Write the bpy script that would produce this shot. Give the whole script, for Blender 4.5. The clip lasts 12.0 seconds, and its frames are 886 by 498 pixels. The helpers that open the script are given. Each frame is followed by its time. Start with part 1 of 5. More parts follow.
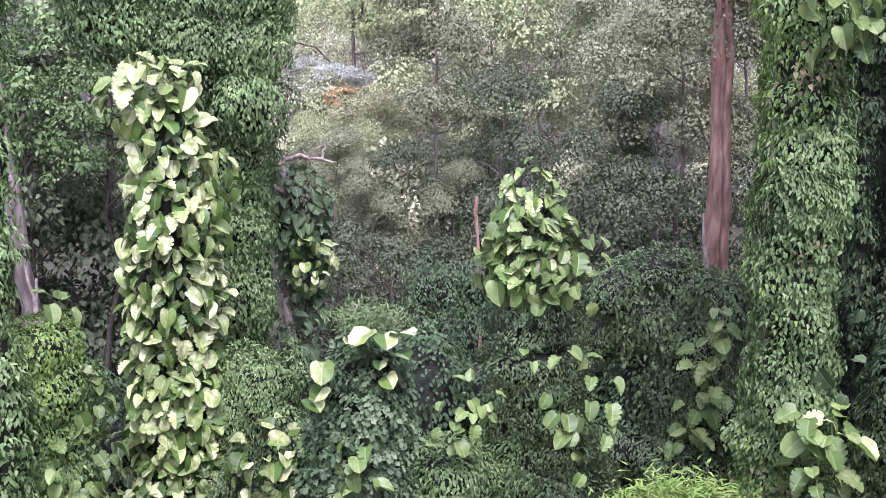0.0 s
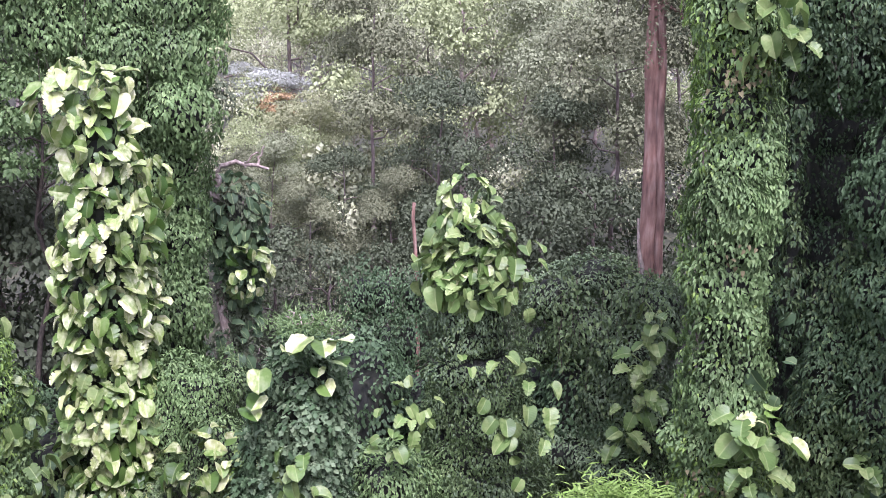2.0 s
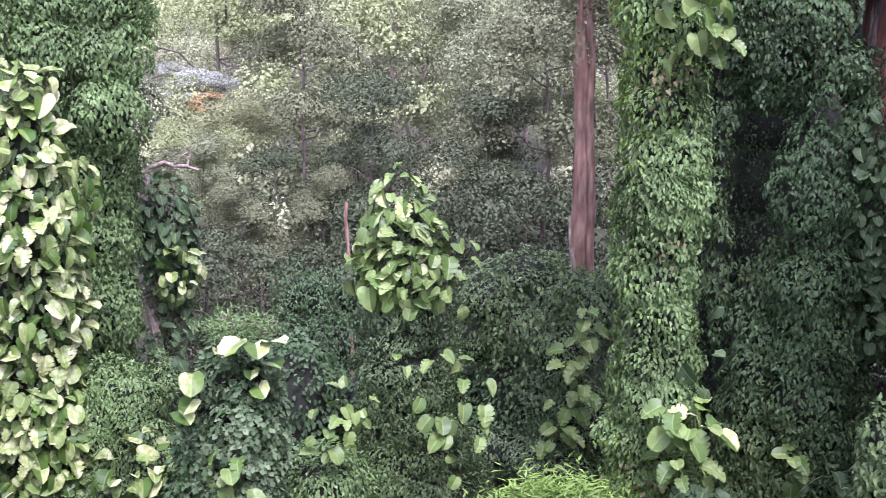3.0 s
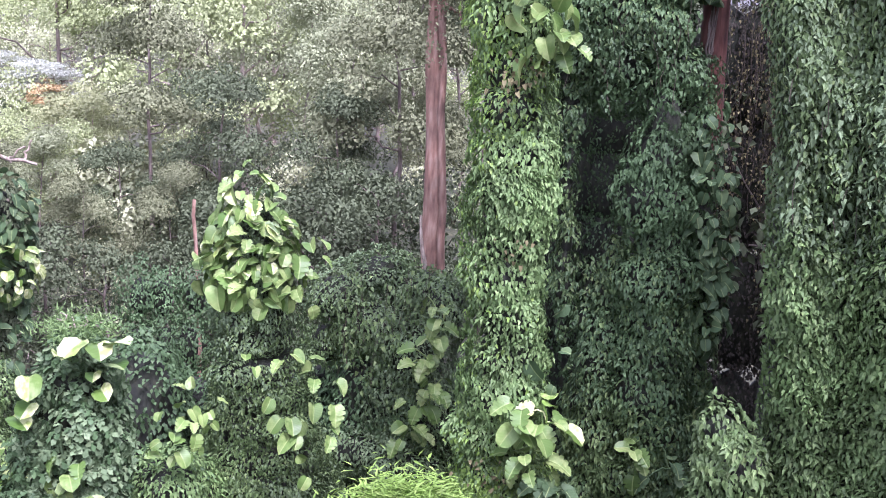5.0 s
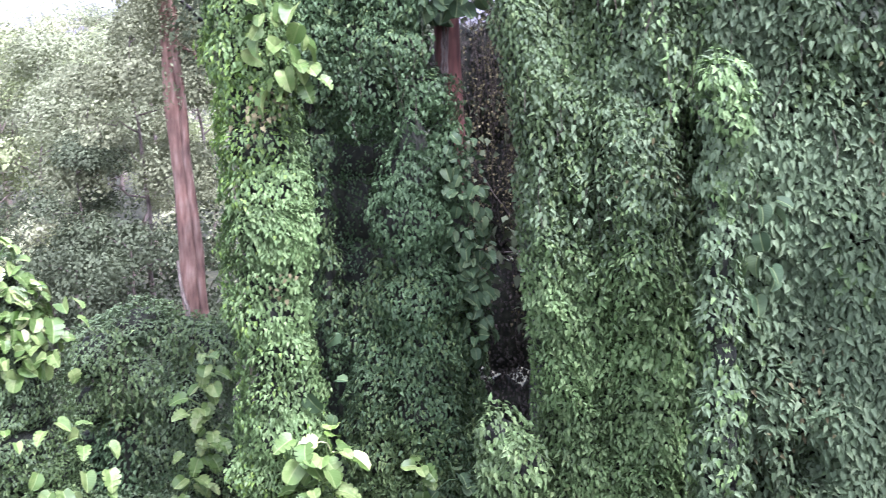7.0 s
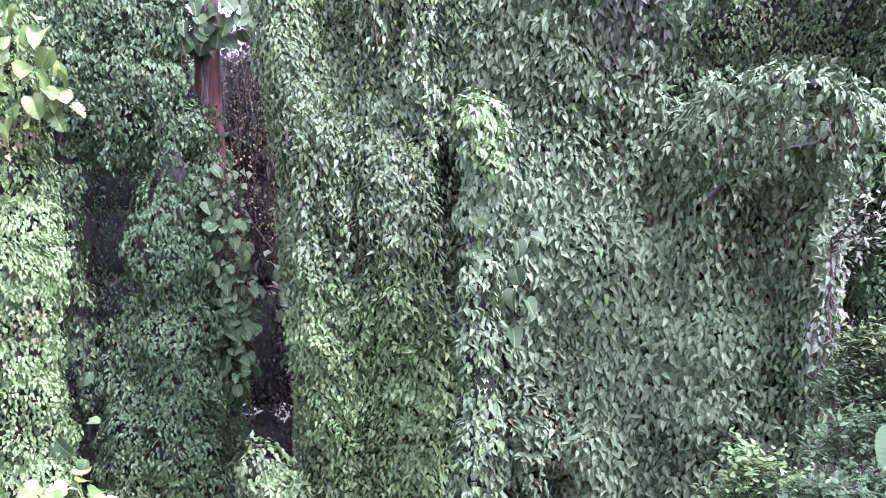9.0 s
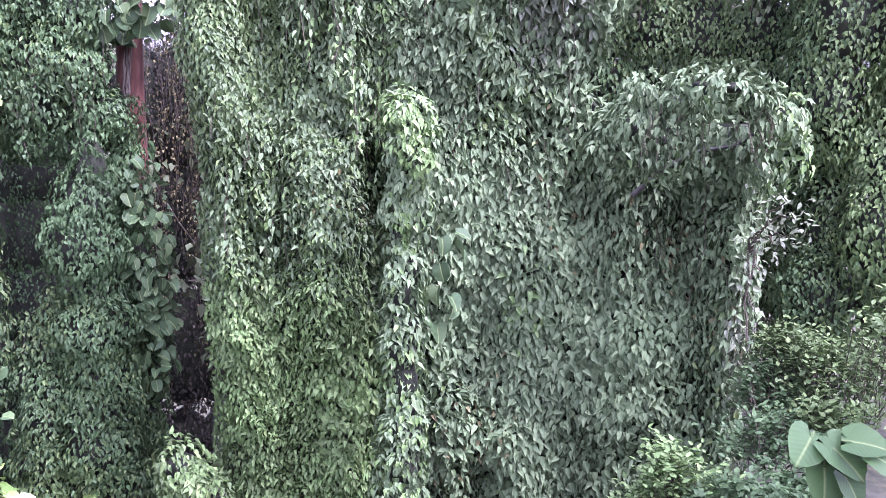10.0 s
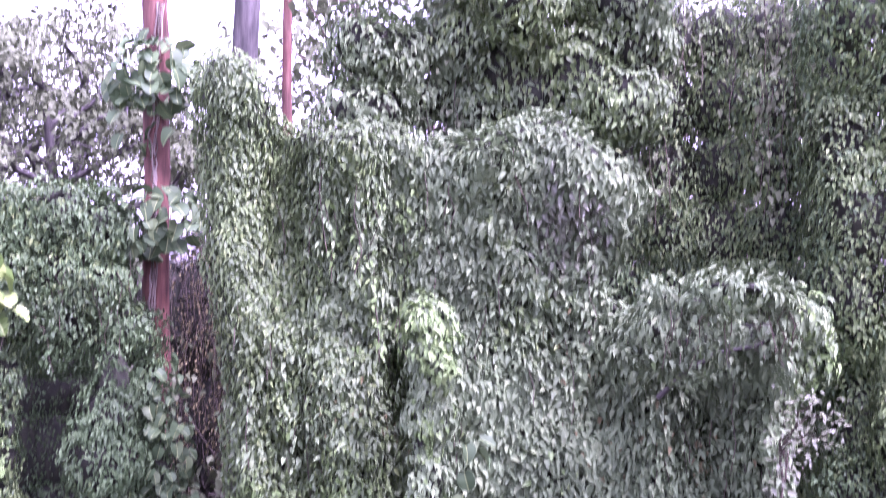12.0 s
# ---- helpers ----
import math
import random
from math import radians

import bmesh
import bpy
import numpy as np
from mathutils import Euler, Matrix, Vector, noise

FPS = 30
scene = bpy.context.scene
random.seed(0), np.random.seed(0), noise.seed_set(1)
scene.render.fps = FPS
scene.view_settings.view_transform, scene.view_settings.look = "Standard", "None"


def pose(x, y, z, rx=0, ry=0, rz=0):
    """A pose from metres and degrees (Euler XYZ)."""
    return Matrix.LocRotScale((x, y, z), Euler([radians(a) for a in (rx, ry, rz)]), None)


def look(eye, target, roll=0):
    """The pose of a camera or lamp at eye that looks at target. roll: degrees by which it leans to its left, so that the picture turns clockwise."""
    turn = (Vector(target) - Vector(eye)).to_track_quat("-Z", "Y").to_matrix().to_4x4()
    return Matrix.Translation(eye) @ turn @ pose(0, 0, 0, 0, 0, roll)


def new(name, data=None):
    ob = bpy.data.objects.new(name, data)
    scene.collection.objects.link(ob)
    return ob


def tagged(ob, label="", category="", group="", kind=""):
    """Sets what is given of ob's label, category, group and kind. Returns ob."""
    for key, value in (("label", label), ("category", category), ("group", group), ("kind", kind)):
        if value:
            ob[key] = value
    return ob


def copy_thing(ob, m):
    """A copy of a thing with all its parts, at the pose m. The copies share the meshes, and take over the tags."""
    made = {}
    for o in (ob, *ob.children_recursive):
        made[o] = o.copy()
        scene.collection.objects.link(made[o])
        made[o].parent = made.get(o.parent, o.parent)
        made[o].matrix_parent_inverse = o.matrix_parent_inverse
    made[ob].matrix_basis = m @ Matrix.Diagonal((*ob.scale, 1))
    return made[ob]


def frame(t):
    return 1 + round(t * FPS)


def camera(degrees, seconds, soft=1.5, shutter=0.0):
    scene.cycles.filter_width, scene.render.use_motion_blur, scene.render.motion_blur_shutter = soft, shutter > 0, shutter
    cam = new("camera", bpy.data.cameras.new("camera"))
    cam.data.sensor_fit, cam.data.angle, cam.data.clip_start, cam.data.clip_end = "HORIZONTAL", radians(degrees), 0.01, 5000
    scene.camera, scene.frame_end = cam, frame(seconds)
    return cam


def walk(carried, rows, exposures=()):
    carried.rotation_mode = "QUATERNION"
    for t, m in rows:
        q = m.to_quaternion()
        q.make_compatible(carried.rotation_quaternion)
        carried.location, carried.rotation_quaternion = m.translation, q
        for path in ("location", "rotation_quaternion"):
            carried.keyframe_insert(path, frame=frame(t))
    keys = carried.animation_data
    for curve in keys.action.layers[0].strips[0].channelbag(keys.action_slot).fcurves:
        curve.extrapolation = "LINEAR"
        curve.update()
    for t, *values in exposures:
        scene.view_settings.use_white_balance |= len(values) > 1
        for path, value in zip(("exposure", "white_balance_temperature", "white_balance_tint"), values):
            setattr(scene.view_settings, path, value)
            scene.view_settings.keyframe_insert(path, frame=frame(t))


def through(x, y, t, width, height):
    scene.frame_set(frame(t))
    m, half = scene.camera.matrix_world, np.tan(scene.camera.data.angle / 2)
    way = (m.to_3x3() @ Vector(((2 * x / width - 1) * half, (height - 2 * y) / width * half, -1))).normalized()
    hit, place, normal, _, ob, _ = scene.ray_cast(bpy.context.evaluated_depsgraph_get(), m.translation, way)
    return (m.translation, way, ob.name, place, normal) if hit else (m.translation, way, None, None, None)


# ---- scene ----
cam = camera(44.2, 12.0, soft=0.85, shutter=0.28)
EYE = 1.6


def aim(bearing, tilt, lean):
    """Handheld view from the lookout: degrees to the right of +y, degrees up, degrees of lean."""
    b, e = radians(bearing), radians(tilt)
    eye = Vector((0, 0, EYE))
    return look(eye, eye + Vector((math.sin(b) * math.cos(e), math.cos(b) * math.cos(e), math.sin(e))), lean)


PATH = [
    (0, -34.00, -12.37, -0.05),
    (0.5, -33.82, -12.38, 0.02),
    (1, -33.06, -11.99, -0.18),
    (1.5, -31.91, -12.09, -0.10),
    (2, -30.65, -12.03, 0.33),
    (2.5, -29.82, -12.15, 0.23),
    (3, -27.06, -12.07, 0.31),
    (3.5, -24.36, -12.07, 1.07),
    (5.5, -17.33, -11.13, 1.05),
    (6, -15.50, -9.32, -0.64),
    (6.5, -11.84, -10.38, -0.14),
    (7, -6.44, -10.43, -2.24),
    (7.2, -4.88, -10.04, -2.60),
    (8.8, 5.30, -8.79, -0.57),
    (9, 6.18, -8.91, -0.24),
    (9.5, 8.64, -8.79, 0.58),
    (10, 10.17, -9.09, 1.06),
    (10.5, 10.15, -9.24, 0.95),
    (11, 9.40, -8.99, 0.97),
    (11.5, 8.35, -6.48, -0.13),
    (11.8, 8.61, -2.14, -0.29),
    (12, 8.94, 1.71, -0.22),
]
walk(cam, [(t, aim(b, e, r)) for t, b, e, r in PATH],
     [(0, 1.66, 5450, 45), (2.5, 1.66, 5460, 44), (3.5, 1.84, 5430, 42), (6, 2.26, 5460, 40), (7, 2.48, 5320, 37), (9, 2.98, 5280, 54), (9.6, 2.97, 5320, 54), (10, 2.98, 5350, 53), (10.4, 2.99, 5410, 68), (11, 2.99, 5400, 71), (11.4, 3.02, 5380, 75), (12, 3.12, 5430, 82)])

# ---- light: bright, thinly veiled sky with a soft sun high on the right ----
SUN_BEARING, SUN_HEIGHT = 135, 60
world = bpy.data.worlds.new("sky")
scene.world = world
world.use_nodes = True
wn, wl = world.node_tree.nodes, world.node_tree.links
sky = wn.new("ShaderNodeTexSky")
sky.sky_type = "NISHITA"
sky.sun_disc = False
sky.sun_elevation = radians(SUN_HEIGHT)
sky.sun_rotation = radians(SUN_BEARING)
sky.air_density, sky.dust_density, sky.ozone_density = 1.0, 4.0, 1.0
veil = wn.new("ShaderNodeHueSaturation")
veil.inputs["Saturation"].default_value = 0.2
wl.new(sky.outputs[0], veil.inputs["Color"])
wl.new(veil.outputs[0], wn["Background"].inputs["Color"])
wn["Background"].inputs["Strength"].default_value = 0.15
sun = new("sun", bpy.data.lights.new("sun", "SUN"))
sun.data.energy, sun.data.angle, sun.data.color = 1.0, radians(14), (1.0, 0.96, 0.88)
sb, se = radians(SUN_BEARING), radians(SUN_HEIGHT)
sun.matrix_basis = look((math.sin(sb) * math.cos(se) * 60, math.cos(sb) * math.cos(se) * 60, math.sin(se) * 60), (0, 0, 0))


# ---- materials ----
def nodes_of(name):
    m = bpy.data.materials.new(name)
    m.use_nodes = True
    nt = m.node_tree
    return m, nt, nt.nodes, nt.links, nt.nodes["Principled BSDF"]


def ramp(nodes, stops):
    r = nodes.new("ShaderNodeValToRGB")
    for k, (p, c) in enumerate(stops):
        e = r.color_ramp.elements[k] if k < 2 else r.color_ramp.elements.new(p)
        e.position, e.color = p, (*c, 1)
    return r


def leaf_material(name, stops, gloss=0.4, spec=0.35, through=0.14, cream=None, rib=0.0, vary=0.6):
    """Foliage: each leaf has its own tone out of the stops, with soft patches, optional cream variegation and a paler midrib."""
    m, nt, n, l, bsdf = nodes_of(name)
    geo, info = n.new("ShaderNodeNewGeometry"), n.new("ShaderNodeObjectInfo")
    add = n.new("ShaderNodeMath")
    l.new(geo.outputs["Random Per Island"], add.inputs[0])
    l.new(info.outputs["Random"], add.inputs[1])
    fr = n.new("ShaderNodeMath")
    fr.operation = "FRACT"
    l.new(add.outputs[0], fr.inputs[0])
    mean = [sum(c[k] for _, c in stops) / len(stops) for k in range(3)]
    r = ramp(n, [(p, [m + (q - m) * vary for m, q in zip(mean, c)]) for p, c in stops])
    l.new(fr.outputs[0], r.inputs[0])
    patch = n.new("ShaderNodeTexNoise")
    patch.inputs["Scale"].default_value, patch.inputs["Detail"].default_value = 0.9, 3
    l.new(geo.outputs["Position"], patch.inputs["Vector"])
    tone = n.new("ShaderNodeMapRange")
    tone.inputs["From Min"].default_value, tone.inputs["From Max"].default_value = 0.3, 0.7
    tone.inputs["To Min"].default_value, tone.inputs["To Max"].default_value = 0.7, 1.3
    l.new(patch.outputs["Fac"], tone.inputs["Value"])
    hsv = n.new("ShaderNodeHueSaturation")
    l.new(tone.outputs[0], hsv.inputs["Value"])
    l.new(r.outputs[0], hsv.inputs["Color"])
    colour = hsv.outputs[0]
    if cream:
        blot = n.new("ShaderNodeTexNoise")
        blot.inputs["Scale"].default_value, blot.inputs["Detail"].default_value = 2.6, 3
        at, shift = n.new("ShaderNodeTexCoord"), n.new("ShaderNodeVectorMath")
        shift.operation = "MULTIPLY_ADD"
        shift.inputs[1].default_value = (1.6, 1.0, 1.0)
        seed = n.new("ShaderNodeCombineXYZ")
        far = n.new("ShaderNodeMath")
        far.operation = "MULTIPLY"
        far.inputs[1].default_value = 61.0
        l.new(fr.outputs[0], far.inputs[0])
        l.new(far.outputs[0], seed.inputs[2])
        l.new(at.outputs["UV"], shift.inputs[0])
        l.new(seed.outputs[0], shift.inputs[2])
        l.new(shift.outputs[0], blot.inputs["Vector"])
        cr = ramp(n, [(0.4, (0, 0, 0)), (0.66, (1, 1, 1))])
        l.new(blot.outputs["Fac"], cr.inputs[0])
        mx = n.new("ShaderNodeMixRGB")
        mx.inputs[2].default_value = (*cream, 1)
        some = n.new("ShaderNodeMapRange")
        some.inputs["From Min"].default_value, some.inputs["From Max"].default_value = 0.2, 0.85
        l.new(fr.outputs[0], some.inputs["Value"])
        both = n.new("ShaderNodeMath")
        both.operation = "MULTIPLY"
        l.new(cr.outputs[0], both.inputs[0])
        l.new(some.outputs[0], both.inputs[1])
        l.new(both.outputs[0], mx.inputs[0])
        l.new(colour, mx.inputs[1])
        colour = mx.outputs[0]
    if rib:
        uv = n.new("ShaderNodeTexCoord")
        sep = n.new("ShaderNodeSeparateXYZ")
        l.new(uv.outputs["UV"], sep.inputs[0])
        side = n.new("ShaderNodeMath")
        side.operation = "ABSOLUTE"
        off = n.new("ShaderNodeMath")
        off.operation = "SUBTRACT"
        off.inputs[1].default_value = 0.5
        l.new(sep.outputs[0], off.inputs[0])
        l.new(off.outputs[0], side.inputs[0])
        line = ramp(n, [(0.0, (rib, rib, rib)), (0.045, (0, 0, 0))])
        l.new(side.outputs[0], line.inputs[0])
        mx = n.new("ShaderNodeMixRGB")
        mx.inputs[2].default_value = (0.42, 0.5, 0.2, 1)
        l.new(line.outputs[0], mx.inputs[0])
        l.new(colour, mx.inputs[1])
        colour = mx.outputs[0]
        slant = n.new("ShaderNodeMath")
        slant.operation = "MULTIPLY_ADD"
        slant.inputs[1].default_value = -0.7
        l.new(side.outputs[0], slant.inputs[0])
        l.new(sep.outputs[1], slant.inputs[2])
        band = n.new("ShaderNodeMath")
        band.operation = "MULTIPLY"
        band.inputs[1].default_value = 46
        l.new(slant.outputs[0], band.inputs[0])
        vein = n.new("ShaderNodeMath")
        vein.operation = "SINE"
        l.new(band.outputs[0], vein.inputs[0])
        bump = n.new("ShaderNodeBump")
        bump.inputs["Strength"].default_value, bump.inputs["Distance"].default_value = 0.1, 0.005
        l.new(vein.outputs[0], bump.inputs["Height"])
        l.new(bump.outputs[0], bsdf.inputs["Normal"])
        shade = n.new("ShaderNodeMapRange")
        shade.inputs["From Min"].default_value, shade.inputs["From Max"].default_value = 0.4, 1.0
        shade.inputs["To Min"].default_value, shade.inputs["To Max"].default_value = 1.0, 1.04
        l.new(vein.outputs[0], shade.inputs["Value"])
        pale = n.new("ShaderNodeHueSaturation")
        l.new(shade.outputs[0], pale.inputs["Value"])
        l.new(colour, pale.inputs["Color"])
        colour = pale.outputs[0]
    l.new(colour, bsdf.inputs["Base Color"])
    bsdf.inputs["Roughness"].default_value = gloss
    bsdf.inputs["Specular IOR Level"].default_value = spec
    tr = n.new("ShaderNodeBsdfTranslucent")
    l.new(colour, tr.inputs["Color"])
    mix = n.new("ShaderNodeMixShader")
    mix.inputs[0].default_value = through
    l.new(bsdf.outputs[0], mix.inputs[1])
    l.new(tr.outputs[0], mix.inputs[2])
    l.new(mix.outputs[0], n["Material Output"].inputs["Surface"])
    return m


def bark_material(name, dark, mid, light, stretch=0.18, scale=9.0):
    m, nt, n, l, bsdf = nodes_of(name)
    geo = n.new("ShaderNodeNewGeometry")
    mp = n.new("ShaderNodeMapping")
    mp.inputs["Scale"].default_value = (1, 1, stretch)
    l.new(geo.outputs["Position"], mp.inputs[0])
    a = n.new("ShaderNodeTexNoise")
    a.inputs["Scale"].default_value, a.inputs["Detail"].default_value = scale, 7
    l.new(mp.outputs[0], a.inputs["Vector"])
    r = ramp(n, [(0.3, dark), (0.5, mid), (0.72, light)])
    l.new(a.outputs["Fac"], r.inputs[0])
    b = n.new("ShaderNodeTexNoise")
    b.inputs["Scale"].default_value, b.inputs["Detail"].default_value = 1.6, 4
    l.new(geo.outputs["Position"], b.inputs["Vector"])
    br = ramp(n, [(0.35, (0.7, 0.72, 0.7)), (0.65, (1.15, 1.1, 1.05))])
    l.new(b.outputs["Fac"], br.inputs[0])
    mx = n.new("ShaderNodeMixRGB")
    mx.blend_type = "MULTIPLY"
    mx.inputs[0].default_value = 1
    l.new(r.outputs[0], mx.inputs[1])
    l.new(br.outputs[0], mx.inputs[2])
    l.new(mx.outputs[0], bsdf.inputs["Base Color"])
    bsdf.inputs["Roughness"].default_value = 0.85
    bump = n.new("ShaderNodeBump")
    bump.inputs["Strength"].default_value, bump.inputs["Distance"].default_value = 0.7, 0.04
    l.new(a.outputs["Fac"], bump.inputs["Height"])
    l.new(bump.outputs[0], bsdf.inputs["Normal"])
    return m


IVY = leaf_material("ivy_leaf", [(0.0, (0.042, 0.075, 0.026)), (0.55, (0.08, 0.132, 0.045)), (0.85, (0.12, 0.185, 0.064)), (1.0, (0.19, 0.25, 0.09))], 0.52, 0.22, 0.1)
IVY_FRESH = leaf_material("fresh_ivy_leaf", [(0.0, (0.07, 0.125, 0.038)), (0.5, (0.12, 0.205, 0.064)), (1.0, (0.22, 0.31, 0.115))], 0.52, 0.22, 0.1)
IVY_BLUE = leaf_material("bluish_ivy_leaf", [(0.0, (0.033, 0.063, 0.026)), (0.6, (0.066, 0.118, 0.046)), (1.0, (0.12, 0.19, 0.08))], 0.52, 0.2)
IVY_GREY = leaf_material("dull_heart_leaf", [(0.0, (0.062, 0.098, 0.047)), (0.5, (0.112, 0.17, 0.079)), (0.85, (0.155, 0.218, 0.105)), (1.0, (0.2, 0.26, 0.13))], 0.58, 0.2)
DRY = leaf_material("dry_leaf", [(0.0, (0.07, 0.062, 0.028)), (0.6, (0.135, 0.122, 0.055)), (1.0, (0.22, 0.205, 0.1))], 0.7, 0.15)
# Glossy leaf with its whitish glint mixed into the base tone.
SHEEN_PALE = leaf_material("sheen_pale_leaf", [(0.0, (0.07, 0.095, 0.05)), (0.6, (0.13, 0.16, 0.09)), (1.0, (0.25, 0.28, 0.18))], 0.4, 0.4)
POTHOS = leaf_material("variegated_pothos_leaf", [(0.0, (0.045, 0.1, 0.016)), (0.35, (0.12, 0.205, 0.035)), (0.7, (0.24, 0.32, 0.075)), (1.0, (0.4, 0.45, 0.16))], 0.4, 0.35, 0.13, cream=(0.58, 0.6, 0.34), rib=0.3, vary=1.0)
POTHOS_GREEN = leaf_material("green_pothos_leaf", [(0.0, (0.05, 0.105, 0.02)), (0.5, (0.105, 0.185, 0.042)), (1.0, (0.22, 0.3, 0.09))], 0.42, 0.3, 0.15, cream=(0.25, 0.31, 0.11), rib=0.4)
# Pothos leaf again, with the shade of its place mixed into the colour.
POTHOS_SHADE_TONE = leaf_material("shade_toned_pothos_leaf", [(0.0, (0.035, 0.07, 0.03)), (0.7, (0.07, 0.12, 0.052)), (1.0, (0.12, 0.17, 0.07))], 0.55, 0.2, 0.15, rib=0.4)
TARO = leaf_material("taro_leaf", [(0.0, (0.045, 0.095, 0.03)), (1.0, (0.075, 0.14, 0.046))], 0.5, 0.25, 0.15, rib=0.35)
LIME = leaf_material("lime_shrub_leaf", [(0.0, (0.14, 0.25, 0.042)), (0.6, (0.22, 0.36, 0.072)), (1.0, (0.34, 0.46, 0.125))], 0.52, 0.25, 0.3)
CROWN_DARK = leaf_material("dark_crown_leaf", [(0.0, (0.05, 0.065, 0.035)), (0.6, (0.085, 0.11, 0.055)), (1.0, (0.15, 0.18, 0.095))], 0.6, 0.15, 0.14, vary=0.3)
# Grey, light and olive crowns are paled to paint the haze of distance.
HAZED_GREY = leaf_material("hazed_grey_green_crown_leaf", [(0.0, (0.17, 0.2, 0.105)), (0.6, (0.25, 0.285, 0.155)), (1.0, (0.34, 0.37, 0.21))], 0.65, 0.12, 0.14, vary=0.3)
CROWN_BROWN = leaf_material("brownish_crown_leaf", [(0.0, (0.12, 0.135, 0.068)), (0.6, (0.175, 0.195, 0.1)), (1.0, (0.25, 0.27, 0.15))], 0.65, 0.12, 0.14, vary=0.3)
HAZED_LIGHT = leaf_material("hazed_light_crown_leaf", [(0.0, (0.24, 0.29, 0.12)), (0.6, (0.34, 0.395, 0.18)), (1.0, (0.44, 0.49, 0.25))], 0.6, 0.15, 0.14, vary=0.3)
HAZED_OLIVE = leaf_material("hazed_olive_crown_leaf", [(0.0, (0.37, 0.4, 0.22)), (0.6, (0.48, 0.51, 0.3)), (1.0, (0.58, 0.61, 0.38))], 0.65, 0.12, 0.14, vary=0.3)
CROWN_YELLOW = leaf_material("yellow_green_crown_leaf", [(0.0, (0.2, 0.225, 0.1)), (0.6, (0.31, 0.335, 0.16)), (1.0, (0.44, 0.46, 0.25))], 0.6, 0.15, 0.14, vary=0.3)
CROWN_SILVER = leaf_material("silvery_crown_leaf", [(0.0, (0.42, 0.45, 0.36)), (0.6, (0.52, 0.55, 0.45)), (1.0, (0.62, 0.65, 0.54))], 0.7, 0.1, 0.3)
CROWN_RUST = leaf_material("rusty_crown_leaf", [(0.0, (0.3, 0.2, 0.09)), (0.6, (0.42, 0.3, 0.15)), (1.0, (0.5, 0.4, 0.22))], 0.7, 0.1, 0.2)
BARK_RED = bark_material("red_bark", (0.055, 0.022, 0.016), (0.115, 0.047, 0.035), (0.18, 0.09, 0.068))
BARK_DARK = bark_material("dark_grey_bark", (0.022, 0.022, 0.02), (0.05, 0.048, 0.044), (0.09, 0.086, 0.08))
BARK_BROWN = bark_material("reddish_brown_bark", (0.13, 0.075, 0.055), (0.27, 0.16, 0.115), (0.42, 0.3, 0.23))
BARK_GREY = bark_material("grey_brown_bark", (0.09, 0.07, 0.058), (0.19, 0.155, 0.13), (0.33, 0.29, 0.25))
BARK_PALE = bark_material("pale_dead_wood", (0.16, 0.13, 0.1), (0.29, 0.245, 0.195), (0.44, 0.39, 0.33), 0.5, 14)
STEM = bark_material("vine_stem", (0.03, 0.025, 0.016), (0.06, 0.05, 0.032), (0.11, 0.09, 0.06), 0.6, 20)
# Vine cores; the shade between leaves is put into this near-black tone.
SHADE_THATCH = bark_material("shade_dark_vine_thatch", (0.007, 0.009, 0.005), (0.015, 0.019, 0.009), (0.032, 0.038, 0.018), 0.5, 10)
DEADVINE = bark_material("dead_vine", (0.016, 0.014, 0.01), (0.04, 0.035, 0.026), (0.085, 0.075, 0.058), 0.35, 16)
LITTER = bark_material("leaf_litter_soil", (0.022, 0.028, 0.012), (0.045, 0.05, 0.024), (0.09, 0.085, 0.045), 1.0, 5)
STONE = bark_material("pinkish_stone", (0.07, 0.068, 0.05), (0.14, 0.135, 0.1), (0.25, 0.24, 0.185), 1.0, 6)

# ---- building tools ----
rng = np.random.default_rng(7)


def spot(bearing, dist, tilt=None, z=None):
    """A point seen from the lookout: bearing, plan distance, and either the angle up or the height."""
    b = radians(bearing)
    h = EYE + dist * math.tan(radians(tilt)) if z is None else z
    return np.array((dist * math.sin(b), dist * math.cos(b), h))


WAVES = [(np.random.default_rng(40 + k).normal(size=3), k * 1.7) for k in range(9)]


def ripple(p, scale):
    """Smooth uneven field of about -1 to 1 over points p."""
    p = np.asarray(p) * scale
    s = 0
    for v, ph in WAVES:
        s = s + np.sin(p @ v + ph + 1.3 * np.sin(p @ np.roll(v, 1) * 0.7 + ph))
    return s / 4.0


def thing(name, base, label, category, group="", kind=""):
    ob = new(name)
    ob.empty_display_size = 0.3
    ob.location = base
    return tagged(ob, label, category, group, kind)


